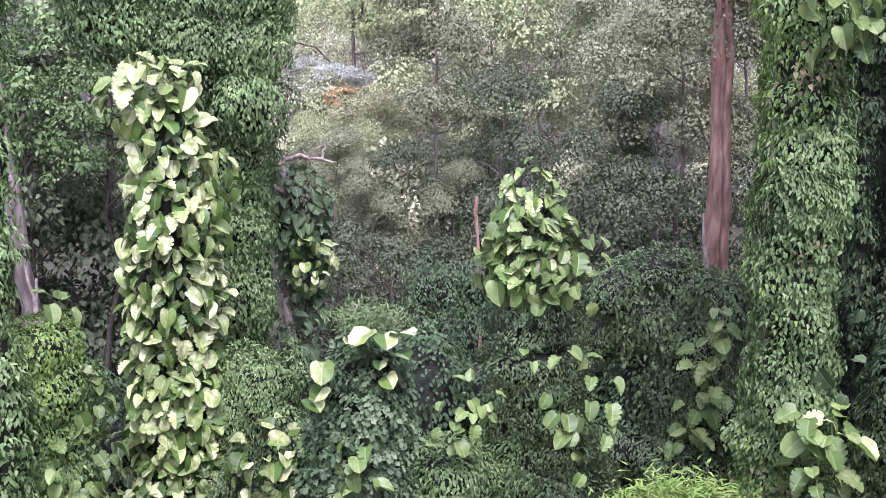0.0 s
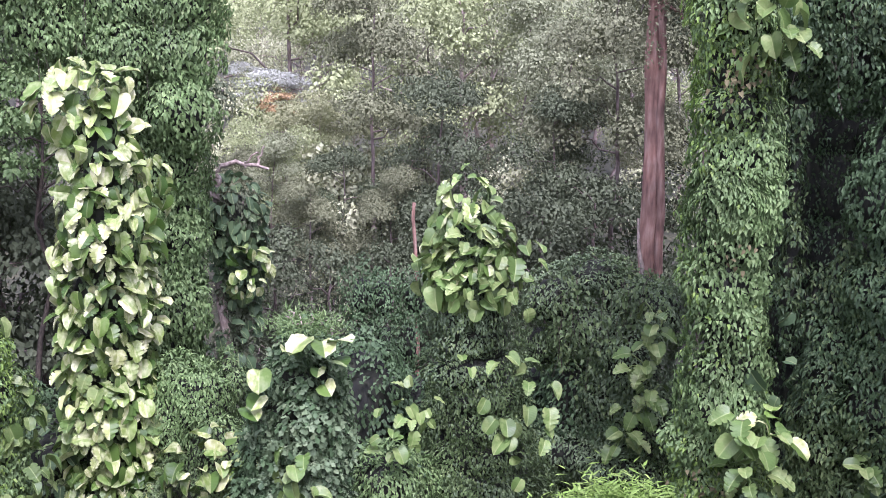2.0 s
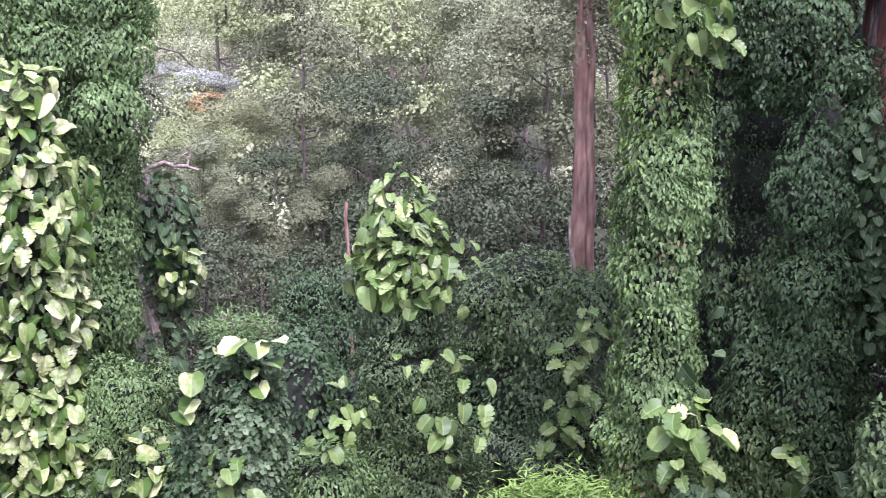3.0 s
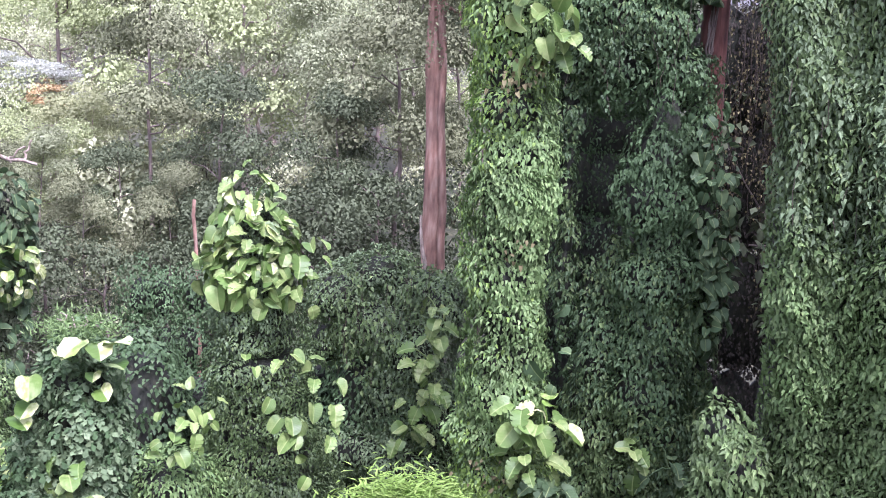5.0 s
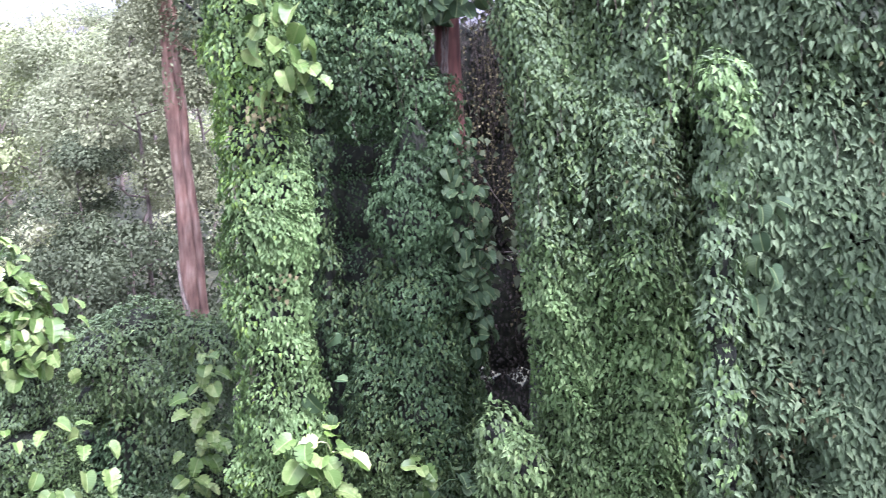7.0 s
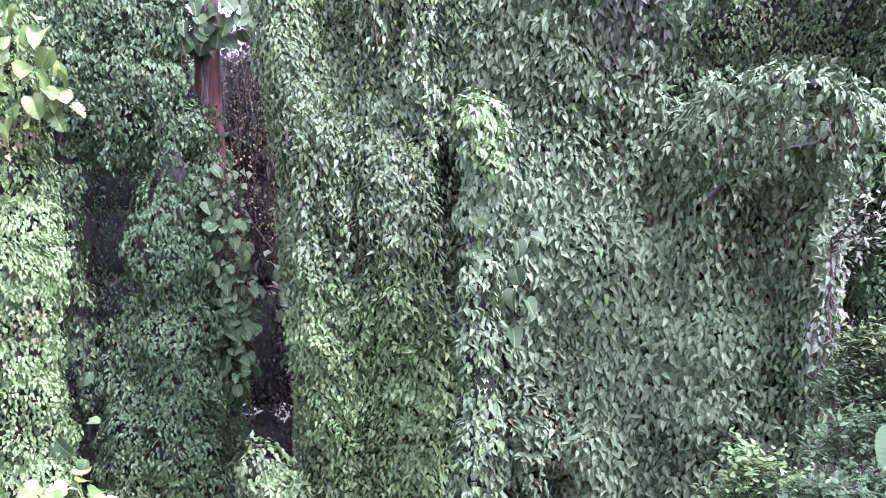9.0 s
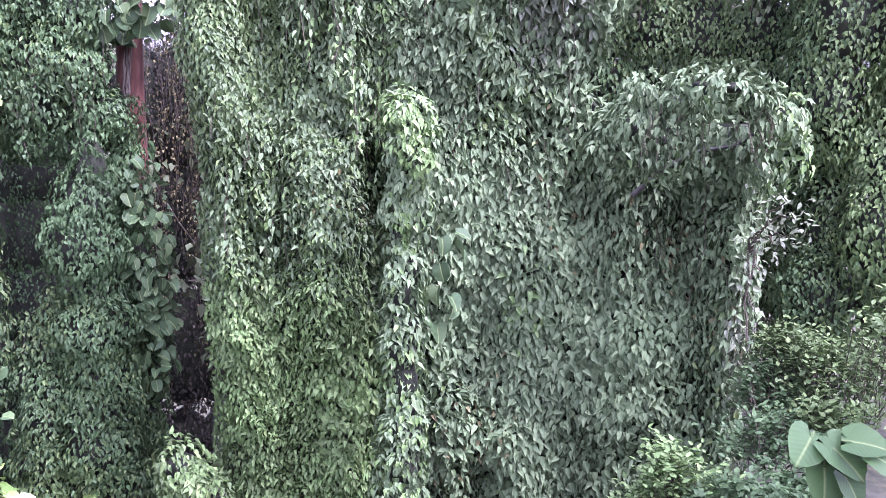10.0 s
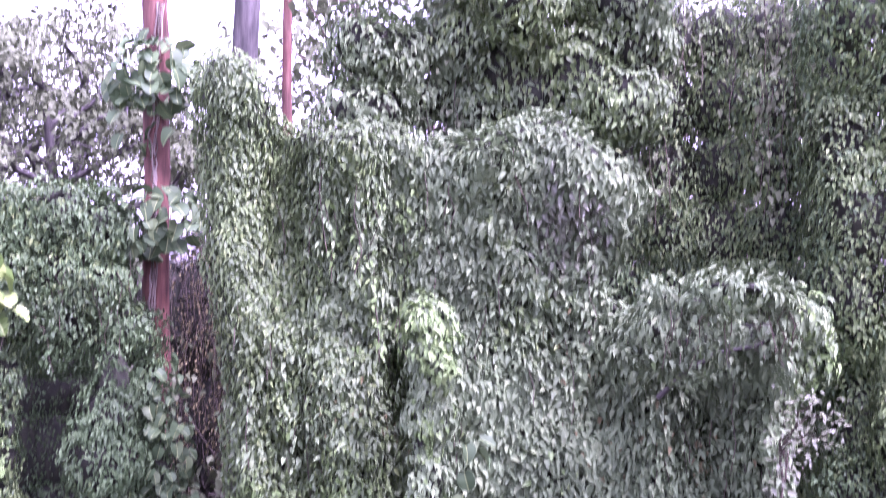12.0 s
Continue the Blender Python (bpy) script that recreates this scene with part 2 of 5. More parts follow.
def part(name, verts, faces, material, parent=None, label="", kind="", smooth=False, uv=None):
    """One mesh object under a thing, from world points and faces."""
    v = np.asarray(verts, float)
    if parent is not None:
        v = v - np.array(parent.location)
    me = bpy.data.meshes.new(name)
    if isinstance(faces, np.ndarray):
        nf, k = faces.shape
        me.vertices.add(len(v))
        me.vertices.foreach_set("co", v.astype(np.float32).ravel())
        me.loops.add(nf * k)
        me.loops.foreach_set("vertex_index", faces.astype(np.int32).ravel())
        me.polygons.add(nf)
        me.polygons.foreach_set("loop_start", np.arange(0, nf * k, k, dtype=np.int32))
        me.update(calc_edges=True)
    else:
        me.from_pydata(v.tolist(), [], faces)
    if uv is not None:
        lay = me.uv_layers.new(name="UVMap")
        idx = np.empty(len(me.loops), np.int32)
        me.loops.foreach_get("vertex_index", idx)
        lay.data.foreach_set("uv", np.asarray(uv, np.float32)[idx].ravel())
    if smooth:
        me.polygons.foreach_set("use_smooth", np.ones(len(me.polygons), bool))
    me.materials.append(material)
    ob = new(name, me)
    ob.parent = parent
    if label:
        ob["label"] = label
    if kind:
        ob["kind"] = kind
    return ob


def join(pieces):
    """(verts, faces) pieces, faces of one corner count, joined into one."""
    vs, fs, n = [], [], 0
    for v, f in pieces:
        vs.append(np.asarray(v, float))
        fs.append(np.asarray(f) + n)
        n += len(v)
    return np.concatenate(vs), np.concatenate(fs)


# Leaf outlines: x across, y from stalk to tip, z up; triangles.
def outline_leaf(half, fold=0.12, droop=0.15, wave=0.0):
    """A leaf blade from the half-outline points (x, y), folded along its midrib and drooping to its tip."""
    ys = [p[1] for p in half]
    y0, y1 = min(0.0, ys[0]), max(ys)
    rib = [(0, half[0][1] * 0.0 + 0.02)] + [(0, p[1]) for p in half[1:-1]] + [(0, half[-1][1])]
    v, t = [], []
    n = len(half)
    for s in (-1, 1):
        o = len(v)
        for k, (x, y) in enumerate(half):
            v.append((s * x, y, fold * x * 2 - droop * max(0, y) ** 2 + wave * math.sin(k * 2.4 + s)))
        for k, (x, y) in enumerate(rib):
            v.append((0, y, -droop * max(0, y) ** 2))
        for k in range(n - 1):
            a, b, c, d = o + k, o + k + 1, o + n + k + 1, o + n + k
            for tri in ((a, b, c), (a, c, d)):
                t.append(tri if s > 0 else tri[::-1])
    v = np.array(v, float)
    return v, np.array(t, np.int32), np.stack([v[:, 0] + 0.5, v[:, 1]], 1)


def simple_leaf(half, fold, droop):
    """The same with few triangles: a fan from the stalk on either side."""
    pts = [(0, 0.0, 0)] + [(-x, y, fold * x * 2 - droop * max(0, y) ** 2) for x, y in half] + [(0, 1.0, -droop)]
    pts += [(x, y, fold * x * 2 - droop * max(0, y) ** 2) for x, y in half]
    n = len(half)
    t = [(0, k + 1, k) for k in range(1, n)] + [(0, n + 1, n)]
    t += [(0, n + 1 + k, n + 2 + k) for k in range(1, n)] + [(0, 2 * n + 1, n + 1)]
    v = np.array(pts, float)
    return v, np.array(t, np.int32), np.stack([v[:, 0] + 0.5, v[:, 1]], 1)


HEART = simple_leaf([(0.3, -0.06), (0.32, 0.4)], 0.2, 0.2)
KITE = simple_leaf([(0.28, 0.28)], 0.26, 0.26)
POINTED = simple_leaf([(0.22, 0.0), (0.27, 0.36)], 0.28, 0.28)
PALMATE = simple_leaf([(0.46, 0.1), (0.16, 0.3), (0.36, 0.66)], 0.12, 0.16)
OVAL = simple_leaf([(0.2, 0.2), (0.25, 0.5)], 0.12, 0.12)
LANCE = simple_leaf([(0.1, 0.3)], 0.1, 0.25)
TWIN = simple_leaf([(0.32, 0.4)], 0.18, 0.1)
BROAD = outline_leaf([(0.05, 0.0), (0.24, -0.07), (0.4, 0.06), (0.46, 0.3), (0.45, 0.52), (0.39, 0.74), (0.25, 0.9), (0.0, 0.96)], 0.14, 0.32, 0.045)
SPLIT = outline_leaf([(0.05, 0.0), (0.26, -0.07), (0.4, 0.08), (0.46, 0.26), (0.33, 0.32), (0.48, 0.36), (0.46, 0.5), (0.3, 0.54), (0.43, 0.6), (0.36, 0.74),
                      (0.24, 0.74), (0.28, 0.84), (0.14, 0.95), (0.0, 0.99)], 0.16, 0.5, 0.03)
CUPPED = outline_leaf([(0.05, -0.02), (0.26, -0.08), (0.42, 0.1), (0.45, 0.36), (0.38, 0.66), (0.22, 0.86), (0.0, 0.95)], 0.35, 0.55, 0.04)
ARROW = outline_leaf([(0.04, 0.0), (0.2, -0.24), (0.38, -0.22), (0.52, 0.0), (0.54, 0.3), (0.44, 0.62), (0.24, 0.86), (0.0, 0.98)], 0.12, 0.22, 0.03)


def unit(a):
    return a / np.maximum(np.linalg.norm(a, axis=-1, keepdims=True), 1e-9)


def leaf_axes(tip, normal):
    y = unit(tip)
    z = unit(normal - (normal * y).sum(-1, keepdims=True) * y)
    return np.stack([np.cross(y, z), y, z], -1)


def spread(shape, at, axes, size):
    """Joined leaves: vertices, triangles and uv for leaves of one outline at points, with axes and sizes."""
    v, t, uv = shape
    n, k = len(at), len(v)
    pts = at[:, None, :] + np.einsum("nij,kj->nki", axes, v) * size[:, None, None]
    faces = (t[None] + (np.arange(n) * k)[:, None, None]).reshape(-1, 3)
    return pts.reshape(-1, 3), faces, np.tile(uv, (n, 1))


def tufts(P, tall):
    """Hanging tufts one over another: from -0.5 at a tuft's top to 0.5 at its lower hem."""
    up = P[:, 2] / tall + 0.9 * ripple(P * np.array((1, 1, 0.3)), 1.9 / tall) + 0.4 * ripple(P + 7.0, 2.9 / tall)
    return (1 - up % 1.0) ** 1.4 - 0.45


def hang(normal, out=0.35, wild=0.24, lift=0.45):
    """Leaf axes for blades that hang like shingles down a surface with these outward normals."""
    n = len(normal)
    fall = np.array((0, 0, -1.0)) + normal * normal[:, 2:3] * 0.85
    tip = fall + normal * out + rng.normal(size=(n, 3)) * wild
    up = normal + np.array((0, 0, lift)) + rng.normal(size=(n, 3)) * wild * 0.8
    return leaf_axes(tip, up)


BALLS = {}


def ball(fine=2):
    if fine not in BALLS:
        bm = bmesh.new()
        bmesh.ops.create_icosphere(bm, subdivisions=fine, radius=1)
        BALLS[fine] = np.array([v.co for v in bm.verts]), np.array([[v.index for v in f.verts] for f in bm.faces], np.int32)
        bm.free()
    return BALLS[fine]


def lobe(bearing, tilt, dist, w, h, deep):
    """A swelling of foliage: centre as seen from the lookout, half width, half height, half depth in metres."""
    return spot(bearing, dist, tilt), np.array((w, deep, h)), radians(bearing)


def turn(v, a):
    """Turn plan vectors so that local y points along bearing a."""
    c, s = math.cos(a), math.sin(a)
    return np.stack([v[:, 0] * c + v[:, 1] * s, -v[:, 0] * s + v[:, 1] * c, v[:, 2]], 1)


def core_of(lobes, shrink=0.86):
    bv, bf = ball()
    out = []
    for c, r, a in lobes:
        p = turn(bv * r * shrink, a) + c
        p = c + (p - c) * (1 + 0.1 * ripple(p, 2.2))[:, None]
        out.append((p, bf))
    return join(out)


def skin(lobes, per_m2, gaps=0.0, streak=False, back=0.08):
    """Points and normals over the outside of the lobes, uneven in depth and with gaps."""
    P, N = [], []
    for k, (c, r, a) in enumerate(lobes):
        area = 4 * math.pi * ((r[0] * r[1]) ** 1.6 / 3 + (r[0] * r[2]) ** 1.6 / 3 + (r[1] * r[2]) ** 1.6 / 3) ** (1 / 1.6)
        n = int(area * per_m2)
        d = unit(rng.normal(size=(n, 3)))
        d = d[rng.random(n) < np.linalg.norm(d / r, axis=1) * r.min()  + 0.15]
        p = turn(d * r, a)
        nr = unit(turn(d / r, a))
        p = p * (1 + 0.1 * ripple(p + c, 2.2))[:, None] * rng.uniform(0.9, 1.07, (len(d), 1)) + c
        keep = np.ones(len(p), bool)
        for j, (c2, r2, a2) in enumerate(lobes):
            if j != k:
                q = turn(p - c2, -a2) / r2
                keep &= (q * q).sum(1) > 0.72
        P.append(p[keep])
        N.append(nr[keep])
    P, N = np.concatenate(P), np.concatenate(N)
    facing = (N * unit(np.array((0, 0, EYE)) - P)).sum(1)
    keep = (facing > -0.08) | (rng.random(len(P)) < back)
    keep &= (P[:, 2] > EYE - 0.55 * np.hypot(P[:, 0], P[:, 1])) | (rng.random(len(P)) < 0.25)
    if gaps:
        q = P * np.array((1, 1, 0.3)) if streak else P
        deep = ripple(q, 2.6) + rng.normal(size=len(P)) * 0.25 < -1.0 + gaps * 1.6
        P = P - N * (deep * 0.13)[:, None]
        keep &= ~deep | (rng.random(len(P)) < 0.45)
    P, N = P[keep], N[keep]
    if streak:
        P = P + N * (0.14 * np.maximum(0, 0.6 + ripple(P * np.array((1, 1, 0.18)), 3.4)))[:, None]
    return P, N


def leaf_objects(name, shape, material, parent, at, axes, size, label=""):
    """Single leaves, objects of their own on one shared mesh."""
    v, t, uv = shape
    me = None
    for p, ax, s in zip(at, axes, size):
        if me is None:
            ob = part(name, v, t, material, None, label, smooth=True, uv=uv)
            me = ob.data
        else:
            ob = new(name, me)
            if label:
                ob["label"] = label
        ob.parent = parent
        m = Matrix(ax.tolist()).to_4x4() @ Matrix.Scale(float(s), 4)
        m.translation = Vector((p - np.array(parent.location)).tolist())
        ob.matrix_basis = m


def clad(owner, lobes, per_m2, size, material, shape=HEART, gaps=0.0, streak=False, singles=0, out=0.35, wild=0.36, lift=0.45, core=True, extra=None, shrink=0.72, spray=0.5):
    """Covers lobes with hanging leaves over a tangle coloured as dark as the shade between leaves; some of the
    open-side leaves are single parts.
    """
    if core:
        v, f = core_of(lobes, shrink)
        part("vine_tangle", v, f, SHADE_THATCH, owner, kind="stuff", smooth=True)
    P, N = skin(lobes, per_m2, gaps, streak)
    way = np.stack([ripple(P, 3.0), ripple(P + 9.1, 3.0), ripple(P - 6.3, 3.0)], 1)
    ax = hang(unit(N + way * spray), out, wild, lift)
    P = P + N * (0.1 * ripple(P + 3.7, 3.4) + 0.16 * tufts(P, 0.5))[:, None]
    s = size * rng.uniform(0.7, 1.2, len(P))
    one = np.zeros(len(P), bool)
    if singles:
        front = (N * unit(np.array((0, 0, EYE)) - P)).sum(1) > 0.35
        pick = rng.permutation(np.flatnonzero(front))[:singles]
        one[pick] = True
        leaf_objects("leaf", shape, material, owner, P[one], ax[one], s[one])
    rest = ~one
    if extra:
        other, share = extra
        swap = rest & (ripple(P, 0.9) + rng.normal(size=len(P)) * 0.5 > 1.2 - 2.4 * share)
        if swap.any():
            v, f, uv = spread(shape, P[swap], ax[swap], s[swap])
            part("leaves", v, f, other, owner, kind="stuff", uv=uv)
        rest &= ~swap
    v, f, uv = spread(shape, P[rest], ax[rest], s[rest])
    part("leaves", v, f, material, owner, kind="stuff", uv=uv)


def tube(points, radii, sides=8, rough=0.0):
    """A tapered tube along points: verts and quads."""
    pts = np.asarray(points, float)
    n = len(pts)
    tan = unit(np.gradient(pts, axis=0))
    ref = np.array((0.3, 1, 0.1)) if abs(tan[0][2]) > 0.7 else np.array((0, 0, 1.0))
    v = []
    for k in range(n):
        x = unit(np.cross(tan[k], ref))
        y = np.cross(x, tan[k])
        for j in range(sides):
            a = 2 * math.pi * j / sides
            rr = radii[k] * (1 + rough * math.sin(3 * a + k * 0.5) + rough * rng.normal() * 0.6)
            v.append(pts[k] + rr * (x * math.cos(a) + y * math.sin(a)))
    f = [(k * sides + j, k * sides + (j + 1) % sides, (k + 1) * sides + (j + 1) % sides, (k + 1) * sides + j) for k in range(n - 1) for j in range(sides)]
    return np.array(v), np.array(f, np.int32)


def bend(a, b, n=8, sag=0.0, wob=0.1):
    """A wavering line of n points from a to b."""
    a, b = np.asarray(a, float), np.asarray(b, float)
    s = np.linspace(0, 1, n)[:, None]
    p = a + (b - a) * s
    p[:, 2] -= (sag * 4 * s * (1 - s))[:, 0]
    w = rng.normal(size=(n, 3)) * wob
    w[0] = w[-1] = 0
    return p + w


def strands(owner, tops, lengths, material, shape=HEART, size=0.16, step=0.06, girth=0.12):
    """Trailing vines: a thin stem each, with leaves along it."""
    P, stems = [], []
    for top, ln in zip(tops, lengths):
        line = bend(top, np.asarray(top) + np.array((rng.normal() * 0.1, rng.normal() * 0.1, -ln)), max(4, int(ln * 3)), 0, 0.05)
        stems.append(tube(line, [0.006] * len(line), 4))
        k = int(ln / step)
        s = np.sort(rng.random(k))
        idx = s * (len(line) - 1)
        i = np.minimum(idx.astype(int), len(line) - 2)
        P.append(line[i] + (line[i + 1] - line[i]) * (idx - i)[:, None] + rng.normal(size=(k, 3)) * girth)
    P = np.concatenate(P)
    N = unit(rng.normal(size=P.shape) + unit(np.array((0, 0, EYE)) - P) * 1.2)
    v, f, uv = spread(shape, P, hang(N), size * rng.uniform(0.6, 1.25, len(P)))
    part("trailing_leaves", v, f, material, owner, kind="stuff", uv=uv)
    v, f = join(stems)
    part("stem_tangle", v, f, STEM, owner, kind="stuff")


def pothos(owner, lobes, count, size, material, shapes=(BROAD, SPLIT, CUPPED), face=0.3):
    """Big climbing-aroid leaves, each one a part, shingled over the lobes on the open side."""
    P, N = skin(lobes, 110, 0, False, 0.2)
    front = (N * unit(np.array((0, 0, EYE)) - P)).sum(1) > -0.45
    P, N = P[front], N[front]
    order = rng.permutation(len(P))
    taken = []
    gap = size * 0.38
    for k in order:
        if len(taken) >= count:
            break
        if all(np.linalg.norm(P[k] - P[j]) > gap for j in taken):
            taken.append(k)
    taken = np.array(taken)
    P, N = P[taken], N[taken]
    out = unit(N + unit(np.array((0, 0, EYE)) - P) * face)
    ax = hang(out, 1.0, 0.7, 1.2)
    s = size * rng.uniform(0.6, 1.2, len(P))
    P = P + N * 0.12 + np.array((0, 0, 0.2)) * size
    which = rng.integers(0, len(shapes), len(P))
    for k, shape in enumerate(shapes):
        m = which == k
        single = m & (np.arange(len(P)) < 300)
        if single.any():
            leaf_objects("leaf", shape, material, owner, P[single], ax[single], s[single])
        more = m & ~single
        if more.any():
            v, f, uv = spread(shape, P[more], ax[more], s[more])
            part("leaves", v, f, material, owner, kind="stuff", smooth=True, uv=uv)


def rosette(owner, centre, count, size, material, shapes=(SPLIT, SPLIT, BROAD), reach=0.35):
    """Big leaves that splay out from one point on bent stalks, open to the light."""
    centre = np.asarray(centre, float)
    to_eye = unit(np.array((0, 0, EYE)) - centre)
    way = unit(rng.normal(size=(count, 3)) + to_eye * 0.7 + np.array((0, 0, 0.15)))
    P = centre + way * reach * rng.uniform(0.4, 1.3, (count, 1))
    tip = way * np.array((1, 1, 0.5)) + np.array((0, 0, -0.35)) + rng.normal(size=way.shape) * 0.2
    ax = leaf_axes(tip, np.array((0, 0, 1.0)) + to_eye * 0.45 + rng.normal(size=way.shape) * 0.25)
    s = size * rng.uniform(0.65, 1.15, count)
    which = rng.integers(0, len(shapes), count)
    for k, shape in enumerate(shapes):
        m = which == k
        if m.any():
            leaf_objects("leaf", shape, material, owner, P[m], ax[m], s[m])
    for p in P[::2]:
        v, f = tube(bend(centre, p, 4, -0.05, 0.02), [0.014] * 4, 5)
        part("stalk", v, f, material, owner)


def stack(b0, e0, b1, e1, dist, w, h=0.75, uneven=0.12, deep=None):
    """A chain of lobes from one sighted point to another: a vine-clad pillar."""
    a, b = spot(b0, dist, e0), spot(b1, dist, e1)
    n = max(2, int(np.linalg.norm(b - a) / (h * 0.8)))
    out = []
    for k in range(n + 1):
        s = k / n
        wk = w if np.isscalar(w) else np.interp(s, np.linspace(0, 1, len(w)), w)
        wk *= 1 + rng.uniform(-uneven, uneven)
        c = a + (b - a) * s + np.array((rng.normal(), rng.normal(), 0)) * uneven * wk * 0.5
        out.append((c, np.array((wk, deep or wk, h)), radians(b0 + (b1 - b0) * s)))
    return out


def ground_height(x, y):
    d = np.hypot(x, y)
    b = np.degrees(np.arctan2(x, y))
    side = np.clip((b - 6) / 22, 0, 1)
    side = side * side * (3 - 2 * side)
    front = np.clip((95 - np.abs(b + 5)) / 25, 0, 1)
    left = np.interp(d, [0, 2.8, 14.5, 18, 32, 60, 130, 260, 420, 3000], [0, 0, -9.8, -10, -10, -6.5, -0.5, 6, 10, 15])
    low = np.interp(d, [0, 2.8, 14.5, 18, 32, 60, 130, 260, 420, 3000], [0, 0, -9.8, -10, -10, -9, -5, 4, 10, 12])
    right = np.interp(d, [0, 2.4, 8.6, 12.5, 20, 60, 130, 3000], [0, 0, -1.75, -3.9, -5.5, -4, 0, 8])
    hill = np.clip((-12 - b) / 18, 0, 1)
    z = left * hill + low * (1 - hill)
    z = z * (1 - side) + right * side
    z = z + np.clip((d - 3) / 6, 0, 1) * 0.12 * ripple(np.stack([x, y, 0 * x], -1), 0.9)
    return z * front


def ground_at(p):
    return float(ground_height(np.array([p[0]]), np.array([p[1]]))[0])

# ---- ground: one sheet from the lookout over the gully to the hills ----
rings = np.concatenate([np.linspace(0.3, 24, 60), np.geomspace(25, 3000, 60)])
angles = np.linspace(-math.pi, math.pi, 181)[:-1]
gx, gy = np.sin(angles)[None] * rings[:, None], np.cos(angles)[None] * rings[:, None]
gz = ground_height(gx.ravel(), gy.ravel())
gv = np.concatenate([np.stack([gx.ravel(), gy.ravel(), gz], 1), [(0, 0, 0)]])
na = len(angles)
gf = [(i * na + j, i * na + (j + 1) % na, (i + 1) * na + (j + 1) % na, (i + 1) * na + j) for i in range(len(rings) - 1) for j in range(na)]
gf += [(len(gv) - 1, (j + 1) % na, j) for j in range(na)]
tagged(part("ground", gv, gf, LITTER, smooth=True), "sloping forest floor of brown soil and leaf litter", "ground", kind="structure")


# ---- trees ----
def tree_parts(seed, height, crown, n_leaf, leaf_size, material, bark, shape=TWIN, low=0.35, limbs=9, thick=0.02, tight=0.5, flat=0.7, twigs=2, inner=0.1):
    """A tree at the origin: tapered trunk with limbs and twigs, and a broken crown of leafy domes at the twig ends."""
    global rng
    rng, held = np.random.default_rng(seed), rng
    r0 = height * thick
    top = np.array((rng.normal() * 0.3, rng.normal() * 0.3, height * 0.92))
    line = bend((0, 0, -0.4), top, 9, 0, height * 0.012)
    wood = [tube(line, np.linspace(r0, r0 * 0.25, 9), 8, 0.04)]
    ends = []
    for k in range(limbs):
        s = low + (1 - low) * (k + rng.random()) / limbs * 0.97
        i = s * 8
        a = line[int(i)] + (line[min(8, int(i) + 1)] - line[int(i)]) * (i % 1)
        ang = k * 2.4 + rng.normal() * 0.5
        reach = crown * (0.55 + 0.45 * math.sin(math.pi * min(1, (s - low) / (1 - low) * 0.75 + 0.25))) * rng.uniform(0.7, 1.05)
        b = a + np.array((math.cos(ang) * reach, math.sin(ang) * reach, reach * rng.uniform(0.15, 0.7)))
        limb = bend(a, b, 6, -reach * 0.05, reach * 0.05)
        wood.append(tube(limb, np.linspace(r0 * 0.42 * (1.1 - s * 0.5), r0 * 0.08, 6), 4))
        ends.append(b)
        for q in range(twigs):
            i2 = rng.uniform(1.5, 4.9)
            a2 = limb[int(i2)]
            b2 = a2 + unit(rng.normal(size=3) + (b - a) / reach * 0.6 + np.array((0, 0, 0.4))) * reach * rng.uniform(0.3, 0.6)
            wood.append(tube(bend(a2, b2, 4, 0, 0.05), np.linspace(r0 * 0.14, r0 * 0.04, 4), 3))
            ends.append(b2)
    ends.append(top)
    ends = np.array(ends)
    n = len(ends)
    dome = crown * 0.62 * tight * rng.uniform(0.6, 1.35, n)
    share = dome ** 2 / (dome ** 2).sum()
    pick = rng.choice(n, n_leaf, p=share)
    z = rng.uniform(-0.45, 1.0, n_leaf)
    a = rng.uniform(0, 2 * math.pi, n_leaf)
    d = np.stack([np.cos(a) * np.sqrt(1 - z * z), np.sin(a) * np.sqrt(1 - z * z), z], 1)
    lumps = 1 + 0.22 * ripple(d * 1.5 + ends[pick] * 3.1, 1.6) - 0.3 * rng.random(n_leaf) ** 3
    P = ends[pick] + d * (dome[pick] * lumps)[:, None] * np.array((1, 1, flat))
    N = unit(d + np.array((0, 0, 0.25)) + rng.normal(size=P.shape) * 0.2)
    ax = leaf_axes(rng.normal(size=P.shape) * 0.5 + d * np.array((1, 1, 0)) * 0.5 + np.array((0, 0, -0.6)), N)
    size = leaf_size * rng.uniform(0.65, 1.3, n_leaf)
    within = rng.random(n_leaf) < inner
    P[within] = ends[pick[within]] + (P - ends[pick])[within] * rng.uniform(0.2, 0.72, (within.sum(), 1))
    size[within] *= 1.6
    lv = spread(shape, P, ax, size)
    rng = held
    return join(wood), lv, bark, material


def tree(kit, m, label, group=""):
    ob = thing("tree", (0, 0, 0), label, "tree", group)
    (wv, wf), (lv, lf, uv), bark, material = kit
    part("trunk", wv, wf, bark, ob, smooth=True)
    part("crown", lv, lf, material, ob, kind="stuff", uv=uv)
    ob.matrix_basis = m
    return ob


def stand(bearing, dist, height, full, spin=0, sink=0.2):
    """The pose of a tree on the ground, scaled from its full height."""
    x, y, _ = spot(bearing, dist, z=0)
    k = height / full
    return pose(x, y, ground_at((x, y)) - sink, 0, 0, spin) @ Matrix.Scale(k, 4)


